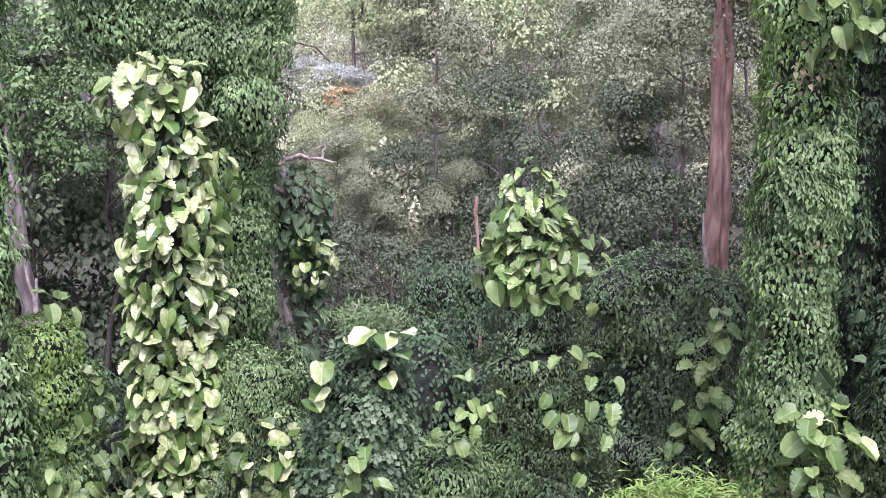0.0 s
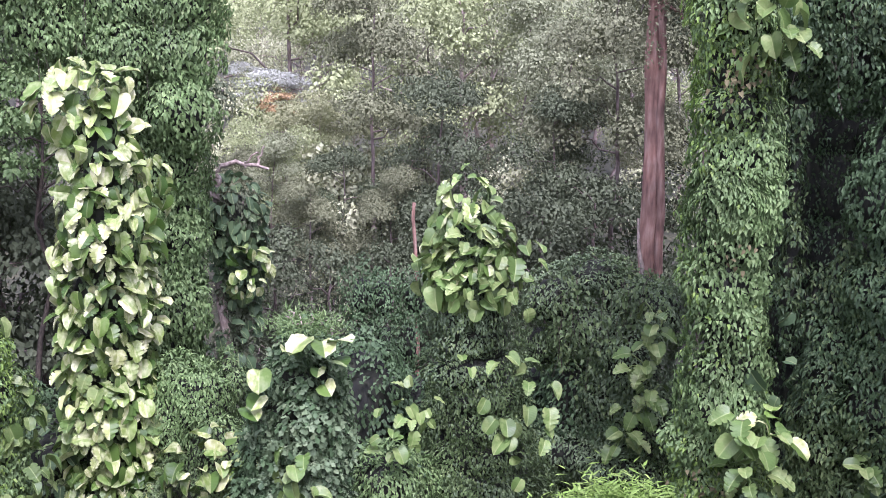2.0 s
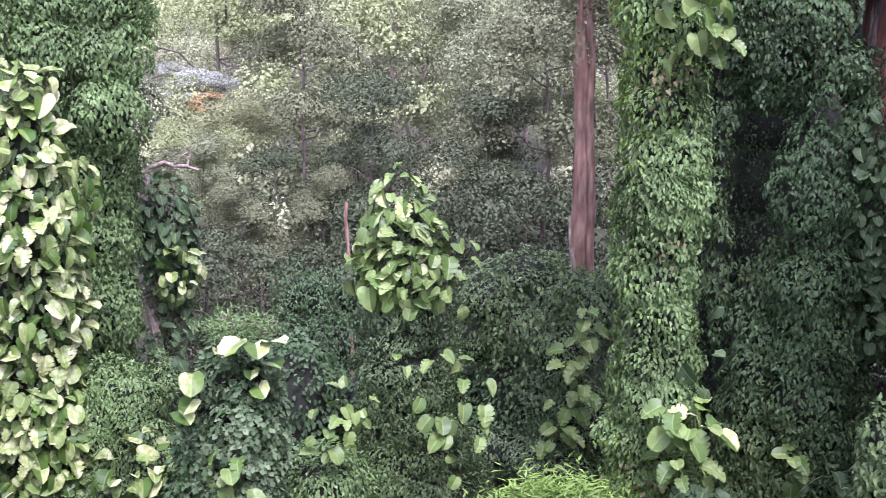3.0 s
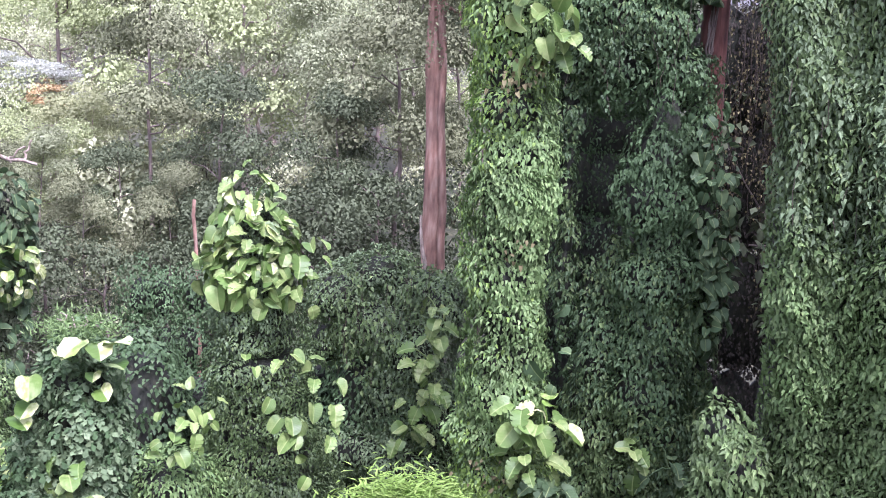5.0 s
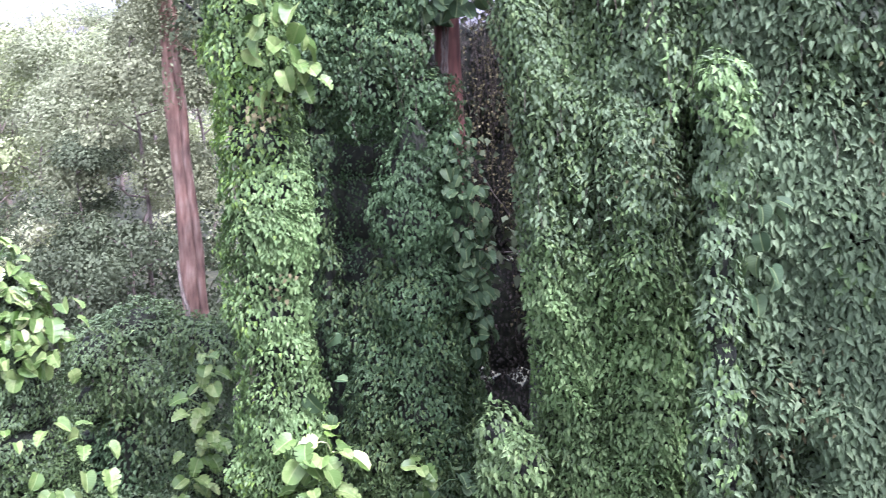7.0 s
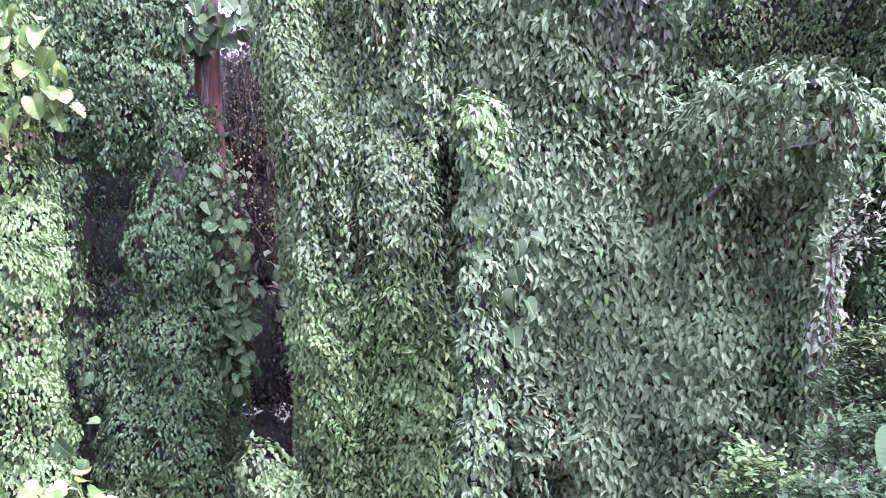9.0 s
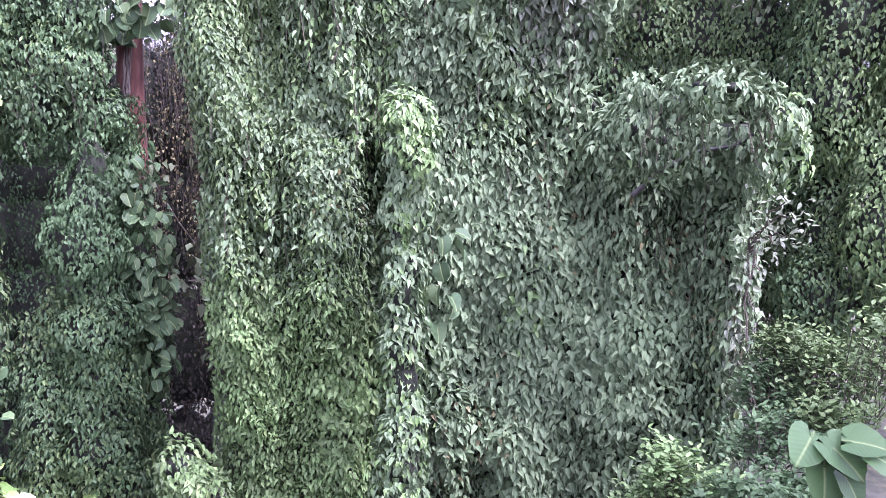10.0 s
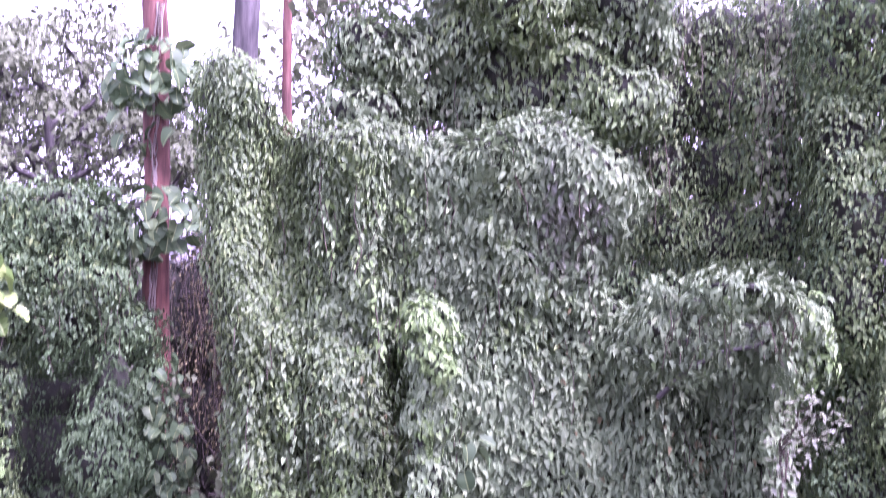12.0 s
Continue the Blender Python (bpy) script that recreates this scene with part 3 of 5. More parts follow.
def plant(kit, full, label, group, places):
    """One tree built with its parts, and copies of it on the other places: bearing, distance, height, spin."""
    first = None
    for b, d, h, spin in places:
        if first is None:
            first = tree(kit, stand(b, d, 1, 1, spin), label, group)
            s = h / full
            first.scale = (1, 1, 1)
            first.matrix_basis = stand(b, d, h, full, spin)
            base = first
        else:
            c = copy_thing(base, Matrix.Identity(4))
            c.matrix_basis = stand(b, d, h, full, spin)


def top_height(bearing, dist, tilt):
    """How tall a tree must be to reach an angle up."""
    x, y, _ = spot(bearing, dist, z=0)
    return EYE + dist * math.tan(radians(tilt)) - ground_at((x, y)) + 0.2


def rows(*items):
    return [(b, d, top_height(b, d, e), spin) for b, d, e, spin in items]


MID = "tall trees in the gully"
plant(tree_parts(1, 12, 2.2, 12000, 0.13, CROWN_BROWN, BARK_GREY, low=0.5, limbs=8, tight=0.72, twigs=1, thick=0.009), 12,
      "tall tree with a thin brownish crown and bare limbs", MID,
      rows((-34.5, 42, 2.0, 0), (-21.6, 39, 3.0, 210), (-20.2, 46, -2.5, 30), (-37.8, 37, -8.2, 20), (-33.4, 37, -7.6, 100), (-41.6, 40, -6.6, 140), (-17.0, 38, 3.5, 60)))
plant(tree_parts(2, 12, 2.4, 11000, 0.14, CROWN_DARK, BARK_GREY, low=0.38, limbs=9, tight=0.7, twigs=1, thick=0.009), 12,
      "tall dark-green broadleaf tree in the gully", MID,
      rows((-31.0, 38, -2.4, 130), (-36.0, 39, -6.4, 40), (-24.6, 38, -3.2, 250), (-47, 36, 2, 200), (-51, 30, 0.5, 40), (-54.5, 29, 1.0, 300), (-8.6, 34, 3, 10), (-57.5, 34, 3, 140), (-61, 26, -4, 20)))
plant(tree_parts(3, 12, 2.6, 12000, 0.14, HAZED_GREY, BARK_GREY, low=0.4, limbs=9, tight=0.7, twigs=1, thick=0.009), 12,
      "tall tree with a grey-green crown paled for haze", MID,
      rows((-24.8, 44, 0.4, 120), (-40.0, 43, -5.8, 70), (-26.8, 50, 1.8, 30), (-21.5, 52, 3.5, 100), (-18.2, 56, 4, 220), (-31.5, 54, 2.5, 160)))
plant(tree_parts(4, 8, 3.0, 4800, 0.19, CROWN_DARK, BARK_GREY, low=0.1, limbs=10, tight=0.6, twigs=1), 8,
      "low dark understorey tree with dense leaves", "understorey trees",
      rows((-36.6, 33, -12.2, 0), (-33.4, 34, -12.0, 100), (-26.8, 36, -9.8, 150), (-23.8, 38, -8.6, 240), (-39.6, 33, -11.5, 300), (-49.6, 28, -10, 90), (-53, 28, -8.5, 0), (-56.5, 26, -9, 170), (-29.8, 35, -10, 20), (-25.2, 34, -9.4, 60), (-22.4, 36, -8.4, 10), (-31.4, 37, -9.4, 280)))
plant(tree_parts(5, 8, 2.6, 8000, 0.125, HAZED_LIGHT, BARK_PALE, low=0.3, limbs=9, tight=0.62, twigs=1), 8,
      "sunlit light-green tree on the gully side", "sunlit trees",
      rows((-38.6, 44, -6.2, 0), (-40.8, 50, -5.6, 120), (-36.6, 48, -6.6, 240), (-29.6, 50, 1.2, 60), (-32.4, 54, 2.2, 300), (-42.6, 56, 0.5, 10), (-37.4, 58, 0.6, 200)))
plant(tree_parts(6, 7, 0.95, 3400, 0.07, IVY_FRESH, STEM, thick=0.009, low=0.75, limbs=10, tight=0.42), 7,
      "loose light-green tree with sparse sprays of leaves", "sunlit trees",
      rows((-52.3, 24, -2.0, 40), (-53.9, 25, -0.8, 140), (-55.4, 26, 2.2, 210), (-52.0, 27, 2.4, 300)))
plant(tree_parts(7, 16, 3.6, 5000, 0.18, CROWN_DARK, BARK_GREY, low=0.15, limbs=18, tight=0.36, thick=0.011, inner=0.0), 16,
      "tall dark tree that closes the view over the vines", "trees behind the vine wall",
      rows((4.5, 25, 19, 0), (9.5, 24, 21, 70), (14.5, 24, 20, 140), (19.5, 24, 20, 200), (24.5, 24, 20, 260), (29.5, 23, 20, 320), (35, 22, 20, 30), (41, 21, 20, 90), (17, 30, 18, 90), (27, 29, 18, 50)))
plant(tree_parts(8, 10, 2.4, 8000, 0.085, CROWN_DARK, BARK_DARK, low=0.68, limbs=12, tight=0.3, inner=0.0), 10,
      "slender tree with open sprays of dark leaves against the sky", "open trees",
      rows((-8.7, 24, 11.5, 0), (-14.6, 26, 13, 100), (-10.6, 27, 14, 210)))

# Unseen tree, added off to the right only to cut the sun there.
plant(tree_parts(9, 15, 6.0, 9000, 0.3, CROWN_DARK, BARK_GREY, low=0.68, limbs=14, tight=0.55, thick=0.018), 15,
      "unseen tall tree added to shade the bank and the vines", "shade trees",
      [(62, 9, 11, 80)])

# rounded scrub that covers the gully sides
def scrub_parts(seed, material):
    global rng
    rng, held = np.random.default_rng(seed), rng
    lobes = [(np.array((rng.normal() * 0.7, rng.normal() * 0.7, z)), np.array((1.3, 1.3, 1.0)) * rng.uniform(0.8, 1.15), 0.0) for z in (0.7, 1.6, 2.4, 3.1, 3.9)]
    stems = join([tube(bend((rng.normal() * 0.15, rng.normal() * 0.15, -0.3), c, 5, 0, 0.08), np.linspace(0.05, 0.015, 5), 5) for c, r, a in lobes])
    P, N = [], []
    for c, r, a in lobes:
        d = unit(rng.normal(size=(440, 3)))
        P.append(c + d * r * rng.uniform(0.5, 1.06, (440, 1)) ** 0.5 * (1 + 0.2 * ripple(d * 2 + c, 2.0))[:, None])
        N.append(d)
    P, N = np.concatenate(P), unit(np.concatenate(N) + np.array((0, 0, 0.8)) + rng.normal(size=(2200, 3)) * 0.3)
    lv = spread(TWIN, P, leaf_axes(rng.normal(size=P.shape) + np.array((0, 0, -0.4)), N), 0.185 * rng.uniform(0.6, 1.3, len(P)))
    rng = held
    return stems, lv, material


def scrub(kit, label, places):
    (cv, cf), (lv, lf, uv), material = kit
    first = None
    for b, d, h, spin in places:
        if first is None:
            first = thing("bush", (0, 0, 0), label, "bush", "scrub on the gully sides")
            part("stem_tangle", cv, cf, STEM, first, kind="stuff", smooth=True)
            part("leaves", lv, lf, material, first, kind="stuff", uv=uv)
            first.matrix_basis = stand(b, d, h, 4.8, spin)
        else:
            copy_thing(first, Matrix.Identity(4)).matrix_basis = stand(b, d, h, 4.8, spin)


scrub_rng = np.random.default_rng(12)
for seed, material, share, label in ((31, HAZED_GREY, 0, "grey-green rounded bush on the gully side"), (32, CROWN_DARK, 1, "dark green rounded bush in the gully"), (33, HAZED_OLIVE, 2, "olive rounded bush on the sunny slope")):
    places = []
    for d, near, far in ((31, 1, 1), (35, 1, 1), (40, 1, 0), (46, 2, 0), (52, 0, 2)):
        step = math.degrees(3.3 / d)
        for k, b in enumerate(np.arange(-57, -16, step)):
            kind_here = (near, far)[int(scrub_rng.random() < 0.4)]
            # Olive bushes make this stretch of slope brighter through their leaf colour.
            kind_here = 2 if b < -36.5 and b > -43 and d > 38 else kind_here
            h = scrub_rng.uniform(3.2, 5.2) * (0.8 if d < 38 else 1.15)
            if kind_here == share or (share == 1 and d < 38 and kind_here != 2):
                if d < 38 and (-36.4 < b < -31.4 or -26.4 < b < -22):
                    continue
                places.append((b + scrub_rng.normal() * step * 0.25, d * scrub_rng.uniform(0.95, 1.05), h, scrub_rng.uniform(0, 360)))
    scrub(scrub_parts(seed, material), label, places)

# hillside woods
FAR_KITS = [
    (tree_parts(21, 9, 4.2, 3900, 0.2, HAZED_OLIVE, BARK_PALE, low=0.35, limbs=7, tight=0.62, twigs=1), "olive-green tree on the far hillside"),
    (tree_parts(22, 9, 4.4, 3900, 0.2, HAZED_LIGHT, BARK_GREY, low=0.35, limbs=7, tight=0.62, twigs=1), "light-green tree on the far hillside"),
    (tree_parts(23, 9, 4.0, 3900, 0.2, HAZED_GREY, BARK_PALE, low=0.35, limbs=7, tight=0.62, twigs=1), "grey-green tree on the far hillside"),
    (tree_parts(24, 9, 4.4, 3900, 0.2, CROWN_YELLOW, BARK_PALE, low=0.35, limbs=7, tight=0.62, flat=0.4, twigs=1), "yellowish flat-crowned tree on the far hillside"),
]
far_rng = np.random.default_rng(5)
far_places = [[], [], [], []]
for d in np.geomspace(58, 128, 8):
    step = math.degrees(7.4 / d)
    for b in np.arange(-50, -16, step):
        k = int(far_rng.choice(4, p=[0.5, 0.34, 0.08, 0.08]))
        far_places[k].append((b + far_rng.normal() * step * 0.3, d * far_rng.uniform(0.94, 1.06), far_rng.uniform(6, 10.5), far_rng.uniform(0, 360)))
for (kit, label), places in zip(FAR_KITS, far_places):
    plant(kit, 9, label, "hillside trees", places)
plant(tree_parts(25, 8, 2.3, 6000, 0.13, CROWN_SILVER, BARK_PALE, low=0.78, limbs=10, tight=0.45, flat=0.35), 8,
      "silvery flat-crowned flowering tree on the hillside", "pale trees", rows((-40.2, 57, -2.7, 0), (-39.2, 56, -3.2, 90)))
plant(tree_parts(26, 8, 1.5, 4500, 0.11, CROWN_RUST, BARK_PALE, low=0.78, limbs=9, tight=0.5, flat=0.4), 8,
      "rust-tinged flat-crowned tree on the hillside", "pale trees", rows((-38.5, 55, -3.7, 0),))
plant(tree_parts(27, 8, 2.2, 8000, 0.12, CROWN_YELLOW, BARK_PALE, low=0.5, limbs=9, tight=0.6, flat=0.4, thick=0.01), 8,
      "cream-yellow flat-crowned tree on the hillside", "pale trees", rows((-37.0, 46, -4.2, 100), (-38.8, 47, -4.9, 0), (-35.6, 46, -5.2, 30)))


# ---- bare trunks ----
def bare_trunk(label, foot, top, r0, r1, bark, n=14, wob=0.04, name="bare_tree"):
    ob = thing(name, foot, label, "tree")
    line = bend(foot, top, n, 0, wob)
    v, f = tube(line, np.linspace(r0, r1, n), 16, 0.05)
    part("bole", v, f, bark, ob, smooth=True)
    return ob, line


def down(bearing, dist):
    p = spot(bearing, dist, z=0)
    return np.array((p[0], p[1], ground_at(p) - 0.3))


red, line = bare_trunk("tall reddish-brown bare trunk rising out of vines", down(-19.3, 26), spot(-19.9, 26, 5), 0.29, 0.2, BARK_BROWN)
v, f = tube(bend(spot(-19.2, 25.72, -13), spot(-19.7, 25.78, 5), 12, 0, 0.02), np.linspace(0.1, 0.08, 12), 8, 0.05)
part("climbing_stem", v, f, BARK_BROWN, red, "paler reddish climbing stem", smooth=True)
v, f = tube(bend(spot(-19.6, 25.9, 0.6), spot(-18.4, 25.6, -0.2), 7, -0.12, 0.03), np.linspace(0.06, 0.03, 7), 6)
part("limb", v, f, BARK_BROWN, red, smooth=True)
v, f = tube(bend(spot(-20.0, 25.4, -13.2), spot(-20.35, 25.4, -10.2), 6, 0, 0.03), np.linspace(0.06, 0.03, 6), 6)
part("dead_stick", v, f, BARK_PALE, red, "bleached dead stick", smooth=True)
v, f, uv = spread(TWIN, *(lambda P: (P, leaf_axes(rng.normal(size=P.shape) + np.array((0, 0, -0.6)), unit(rng.normal(size=P.shape) + np.array((0, 0, 1.0)))), rng.uniform(0.06, 0.13, len(P))))(
    np.concatenate([spot(-20.3 + rng.normal() * 0.9, 26, 1.5 + rng.normal() * 1.6) + rng.normal(size=(260, 3)) * np.array((0.35, 0.5, 0.3)) for k in range(16)])))
part("foliage", v, f, CROWN_BROWN, red, kind="stuff", uv=uv)

left_red, line = bare_trunk("leaning pale grey-brown bare trunk above a mound of vines", down(-54.5, 21), spot(-56.2, 21, -3.5), 0.2, 0.15, BARK_GREY)
for a, b in (((-55.5, -12.2), (-54.9, -15.4)), ((-55.0, -13.0), (-55.2, -15.5))):
    v, f = tube(bend(spot(a[0], 20.6, a[1]), spot(b[0], 20.4, b[1]), 5, 0, 0.02), np.linspace(0.025, 0.05, 5), 6)
    part("dead_stick", v, f, BARK_PALE, left_red, "bleached dead stick", smooth=True)

second_red, line = bare_trunk("tall red-barked trunk laced with thin climbing stems", down(-6.15, 20), spot(-5.7, 20, 19), 0.27, 0.21, BARK_RED, 20, 0.03)
for k in range(9):
    a0 = rng.uniform(-0.25, 0.25)
    pts = [spot(-6.05 + (e + 4) * 0.02 + a0 * 0.7 * math.sin(e * 0.5 + k), 19.72 + 0.03 * k % 0.1, e) for e in np.linspace(-4, 14, 26)]
    v, f = tube(np.array(pts) + rng.normal(size=(26, 3)) * 0.03, [0.01 + 0.005 * (k % 3)] * 26, 5)
    part("climbing_stem", v, f, BARK_GREY if k % 3 else STEM, second_red, "grey climbing stem", smooth=True)

grey_trunk, line = bare_trunk("grey trunk showing above the vine wall", down(-1.1, 19), spot(-1.3, 19, 19), 0.3, 0.2, BARK_DARK)
thin_trunk, line = bare_trunk("thin brown trunk against the sky", down(0.6, 21), spot(0.9, 21, 17), 0.16, 0.08, BARK_RED)
mid_trunk, line = bare_trunk("slim brown trunk among grey foliage", down(-32.0, 33), spot(-32.2, 33, -9.6), 0.08, 0.05, BARK_BROWN)


# ---- vine-clad things ----
def mass(name, label, category, lobes):
    base = np.array([c for c, r, a in lobes])
    k = base[:, 2].argmin()
    x, y = base[:, 0].mean(), base[:, 1].mean()
    return thing(name, (x, y, ground_at((x, y))), label, category)


def footing(b, d, e, w):
    """A chain of lobes from a sighted point down to the ground."""
    z = ground_at(spot(b, d, z=0))
    e1 = math.degrees(math.atan2(z + 0.3 - EYE, d))
    return stack(b, e, b, e1, d, w) if e1 < e - 1 else []


# pothos pillar
L = stack(-48.2, -5.4, -48.1, -25, 20, [0.42, 0.66, 0.7, 0.72, 0.72, 0.76], 0.6, 0.08) + footing(-48.1, 20, -24, 0.8)
ob = mass("vine_clad_tree", "tree stump wrapped in big cream-green variegated pothos leaves", "tree", L)
v, f = core_of(L, 0.8)
part("vine_tangle", v, f, SHADE_THATCH, ob, smooth=True)
pothos(ob, L, 720, 0.31, POTHOS, (BROAD, SPLIT, SPLIT, CUPPED))
pothos(ob, [q for q in L if q[0][2] < EYE - 6.2], 150, 0.29, POTHOS_GREEN)
P, N = skin(L, 60, 0.2)
v, f, uv = spread(HEART, P, hang(N), 0.16 * rng.uniform(0.6, 1.2, len(P)))
part("leaves", v, f, IVY, ob, kind="stuff", uv=uv)
pothos(ob, [lobe(-50.0, -4.6, 19.9, 0.3, 0.3, 0.4), lobe(-49.4, -3.9, 19.9, 0.35, 0.2, 0.4), lobe(-48.2, -3.7, 19.9, 0.42, 0.2, 0.4), lobe(-45.9, -8.6, 19.9, 0.2, 0.5, 0.3)], 60, 0.35, POTHOS)

# ivy tree behind it
L = stack(-45.0, 2, -45.0, -26, 22.5, [0.9, 0.9, 0.8, 0.7, 0.7, 0.8], 0.9) + [lobe(b, e, 22 + 0.3 * math.sin(b), 0.75, 0.8, 0.8) for b, e in
    ((-47, 0.5), (-49.5, 0.8), (-51.5, 1.8), (-46.5, -1.6), (-43.9, 0.8), (-44.2, -1.8), (-44.4, -4.6), (-48.2, -0.6), (-50.6, -0.4))]
ob = mass("vine_clad_tree", "tall tree smothered in small green ivy leaves", "tree", L)
clad(ob, L, 560, 0.098, IVY_FRESH, POINTED, 0.15, False, 200, extra=(IVY, 0.25))
strands(ob, [spot(rng.uniform(-51, -43.2), 21.4, rng.uniform(-1, 1)) for k in range(26)], rng.uniform(0.5, 1.6, 26), IVY, HEART, 0.095, 0.04)

# left edge curtain and mound
L = stack(-56.3, 1.5, -57.2, -12, 17, [0.3, 0.34, 0.3, 0.3], 0.6, 0.2) + footing(-57.4, 17, -12, 0.4)
ob = mass("vine_curtain", "bright green curtain of hanging vines", "vine", L)
clad(ob, L, 330, 0.119, IVY_FRESH, KITE, 0.1, True, 60)
L = [lobe(-55.6, -16.4, 18, 0.75, 0.5, 0.8), lobe(-54.6, -18.4, 18, 0.75, 0.65, 0.8), lobe(-56.4, -19, 18, 0.8, 0.9, 0.8), lobe(-55.2, -21, 18, 0.8, 0.9, 0.8), lobe(-57.5, -22, 17.6, 0.5, 1.2, 0.6)] + footing(-55.2, 18, -22, 0.8)
ob = mass("vine_mound", "rounded mound of light-green creeper over a stump", "vine", L)
clad(ob, L, 760, 0.079, IVY_FRESH, POINTED, 0.1, False, 120, extra=(LIME, 0.22))
pothos(ob, [lobe(-54.6, -22.5, 17.6, 0.7, 0.6, 0.5), lobe(-53.4, -19.6, 17.8, 0.3, 0.5, 0.3), lobe(-54.8, -24.5, 17.5, 0.8, 0.5, 0.5), lobe(-54.3, -14.9, 18, 0.2, 0.15, 0.2)], 110, 0.27, POTHOS_GREEN)
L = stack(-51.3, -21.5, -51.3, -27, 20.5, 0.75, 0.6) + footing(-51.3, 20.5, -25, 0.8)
ob = mass("pothos_clump", "clump of pothos leaves coloured as in shade at the foot of the stump", "plant", L)
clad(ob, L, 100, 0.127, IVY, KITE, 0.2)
pothos(ob, L, 110, 0.27, POTHOS_SHADE_TONE)

# ivy mound beside the pothos pillar
L = [lobe(-43.6, -19.6, 19.4, 0.6, 0.7, 0.6), lobe(-45, -20.5, 19.8, 0.6, 1.4, 0.6), lobe(-43.0, -22.5, 19.2, 0.7, 1.0, 0.7), lobe(-44.4, -25, 19, 0.8, 1.0, 0.7), lobe(-42.1, -18.6, 19.6, 0.25, 0.7, 0.3)] + footing(-44, 19.2, -25, 0.9)
ob = mass("vine_mound", "leaning bank of fresh green ivy", "vine", L)
clad(ob, L, 850, 0.076, IVY_FRESH, KITE, 0.05, False, 120, extra=(IVY, 0.2))
pothos(ob, [lobe(-43.4, -23.4, 18.4, 0.55, 0.5, 0.4), lobe(-42.4, -22.8, 18.4, 0.3, 0.5, 0.3)], 44, 0.3, POTHOS)

# snag with hanging dark pothos
snag, line = bare_trunk("broken dead snag with bleached forked limbs", down(-42.2, 24), spot(-42.4, 24, -9.2), 0.22, 0.13, BARK_PALE, 8, 0.05, "snag")
for pts, r in ((((-43.2, -8.9), (-41.3, -9.7)), 0.09), (((-42.6, -8.9), (-42.3, -7.6)), 0.07), (((-42.3, -7.6), (-39.8, -7.8)), 0.055), (((-42.5, -8.6), (-42.9, -7.9)), 0.06),
               (((-40.4, -7.7), (-40.0, -6.6)), 0.03), (((-41.0, -7.7), (-40.3, -6.9)), 0.025), (((-41.3, -9.6), (-40.2, -9.9)), 0.05)):
    v, f = tube(bend(spot(pts[0][0], 23.8, pts[0][1]), spot(pts[1][0], 23.8, pts[1][1]), 7, -0.05, 0.04), np.linspace(r, r * 0.55, 7), 7, 0.06)
    if r < 0.04:
        part("twig", v - np.array(snag.location), f, BARK_PALE, limb, smooth=True)
    else:
        limb = part("limb", v, f, BARK_PALE, snag, smooth=True)
L = stack(-41.6, -10, -41.3, -15, 24, [0.5, 0.45, 0.2], 0.6) + [lobe(-42.6, -10.8, 23.8, 0.35, 0.4, 0.3)]
clad(snag, L + stack(-41.9, -14, -42.2, -22, 24, [0.3, 0.35, 0.5], 0.6), 460, 0.103, CROWN_DARK, KITE, 0.2)
pothos(snag, L, 220, 0.24, POTHOS_SHADE_TONE)
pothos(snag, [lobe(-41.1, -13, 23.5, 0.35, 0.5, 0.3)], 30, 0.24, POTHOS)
pothos(snag, [lobe(-42.6, -17.2, 23.5, 0.5, 0.5, 0.3)], 20, 0.28, POTHOS_SHADE_TONE)

# low stump
L = stack(-38.2, -17.3, -38.8, -25, 17, [0.42, 0.74, 0.86, 0.9, 0.92], 0.5, 0.06) + footing(-38.7, 17, -24, 0.88)
ob = mass("vine_clad_stump", "low stump cloaked in bluish lobed vine leaves", "tree stump", L)
clad(ob, L, 330, 0.14, IVY_BLUE, PALMATE, 0.05, False, 200, extra=(IVY_GREY, 0.72))
v, f, uv = spread(LANCE, *(lambda P: (P, leaf_axes(rng.normal(size=P.shape) + np.array((0, 0, 0.6)), rng.normal(size=P.shape)), rng.uniform(0.07, 0.15, len(P))))(
    spot(-38.2, 17, -15.9) + rng.normal(size=(1300, 3)) * np.array((0.3, 0.3, 0.1))))
part("grass_tuft", v, f, IVY_FRESH, ob, kind="stuff", uv=uv)
for k in range(7):
    p = spot(-38.2 + rng.normal() * 0.8, 16.9, -16.0 + rng.normal() * 0.2)
    v, f = tube(bend(p, p + np.array((rng.normal() * 0.2, 0, rng.uniform(0.05, 0.3))), 6, 0, 0.05), np.linspace(0.012, 0.006, 6), 5)
    part("dry_tendril", v, f, BARK_PALE, ob, "dry curled tendril", smooth=True)
big = [(-38.0, -16.6, 0.5), (-37.2, -16.8, 0.5), (-36.5, -16.9, 0.5), (-40.6, -18.2, 0.48), (-39.0, -17.4, 0.4), (-41.4, -20.0, 0.42), (-36.6, -17.8, 0.45), (-37.1, -19.0, 0.4), (-37.4, -18.2, 0.3), (-40.6, -19.5, 0.4)]
P = np.array([spot(b, 16.25, e) for b, e, s in big])
N = unit(np.array((0, 0, EYE)) - P) + np.array((0, 0, 0.5))
leaf_objects("leaf", BROAD, POTHOS, ob, P, hang(unit(N), 1.2, 0.5, 1.6), np.array([s * 0.86 for b, e, s in big]), "big cream-white pothos leaf")
pothos(ob, [lobe(-38.7, -23.6, 16.2, 0.18, 0.5, 0.15), lobe(-39, -25.2, 16.1, 0.3, 0.3, 0.15)], 20, 0.28, POTHOS_GREEN)

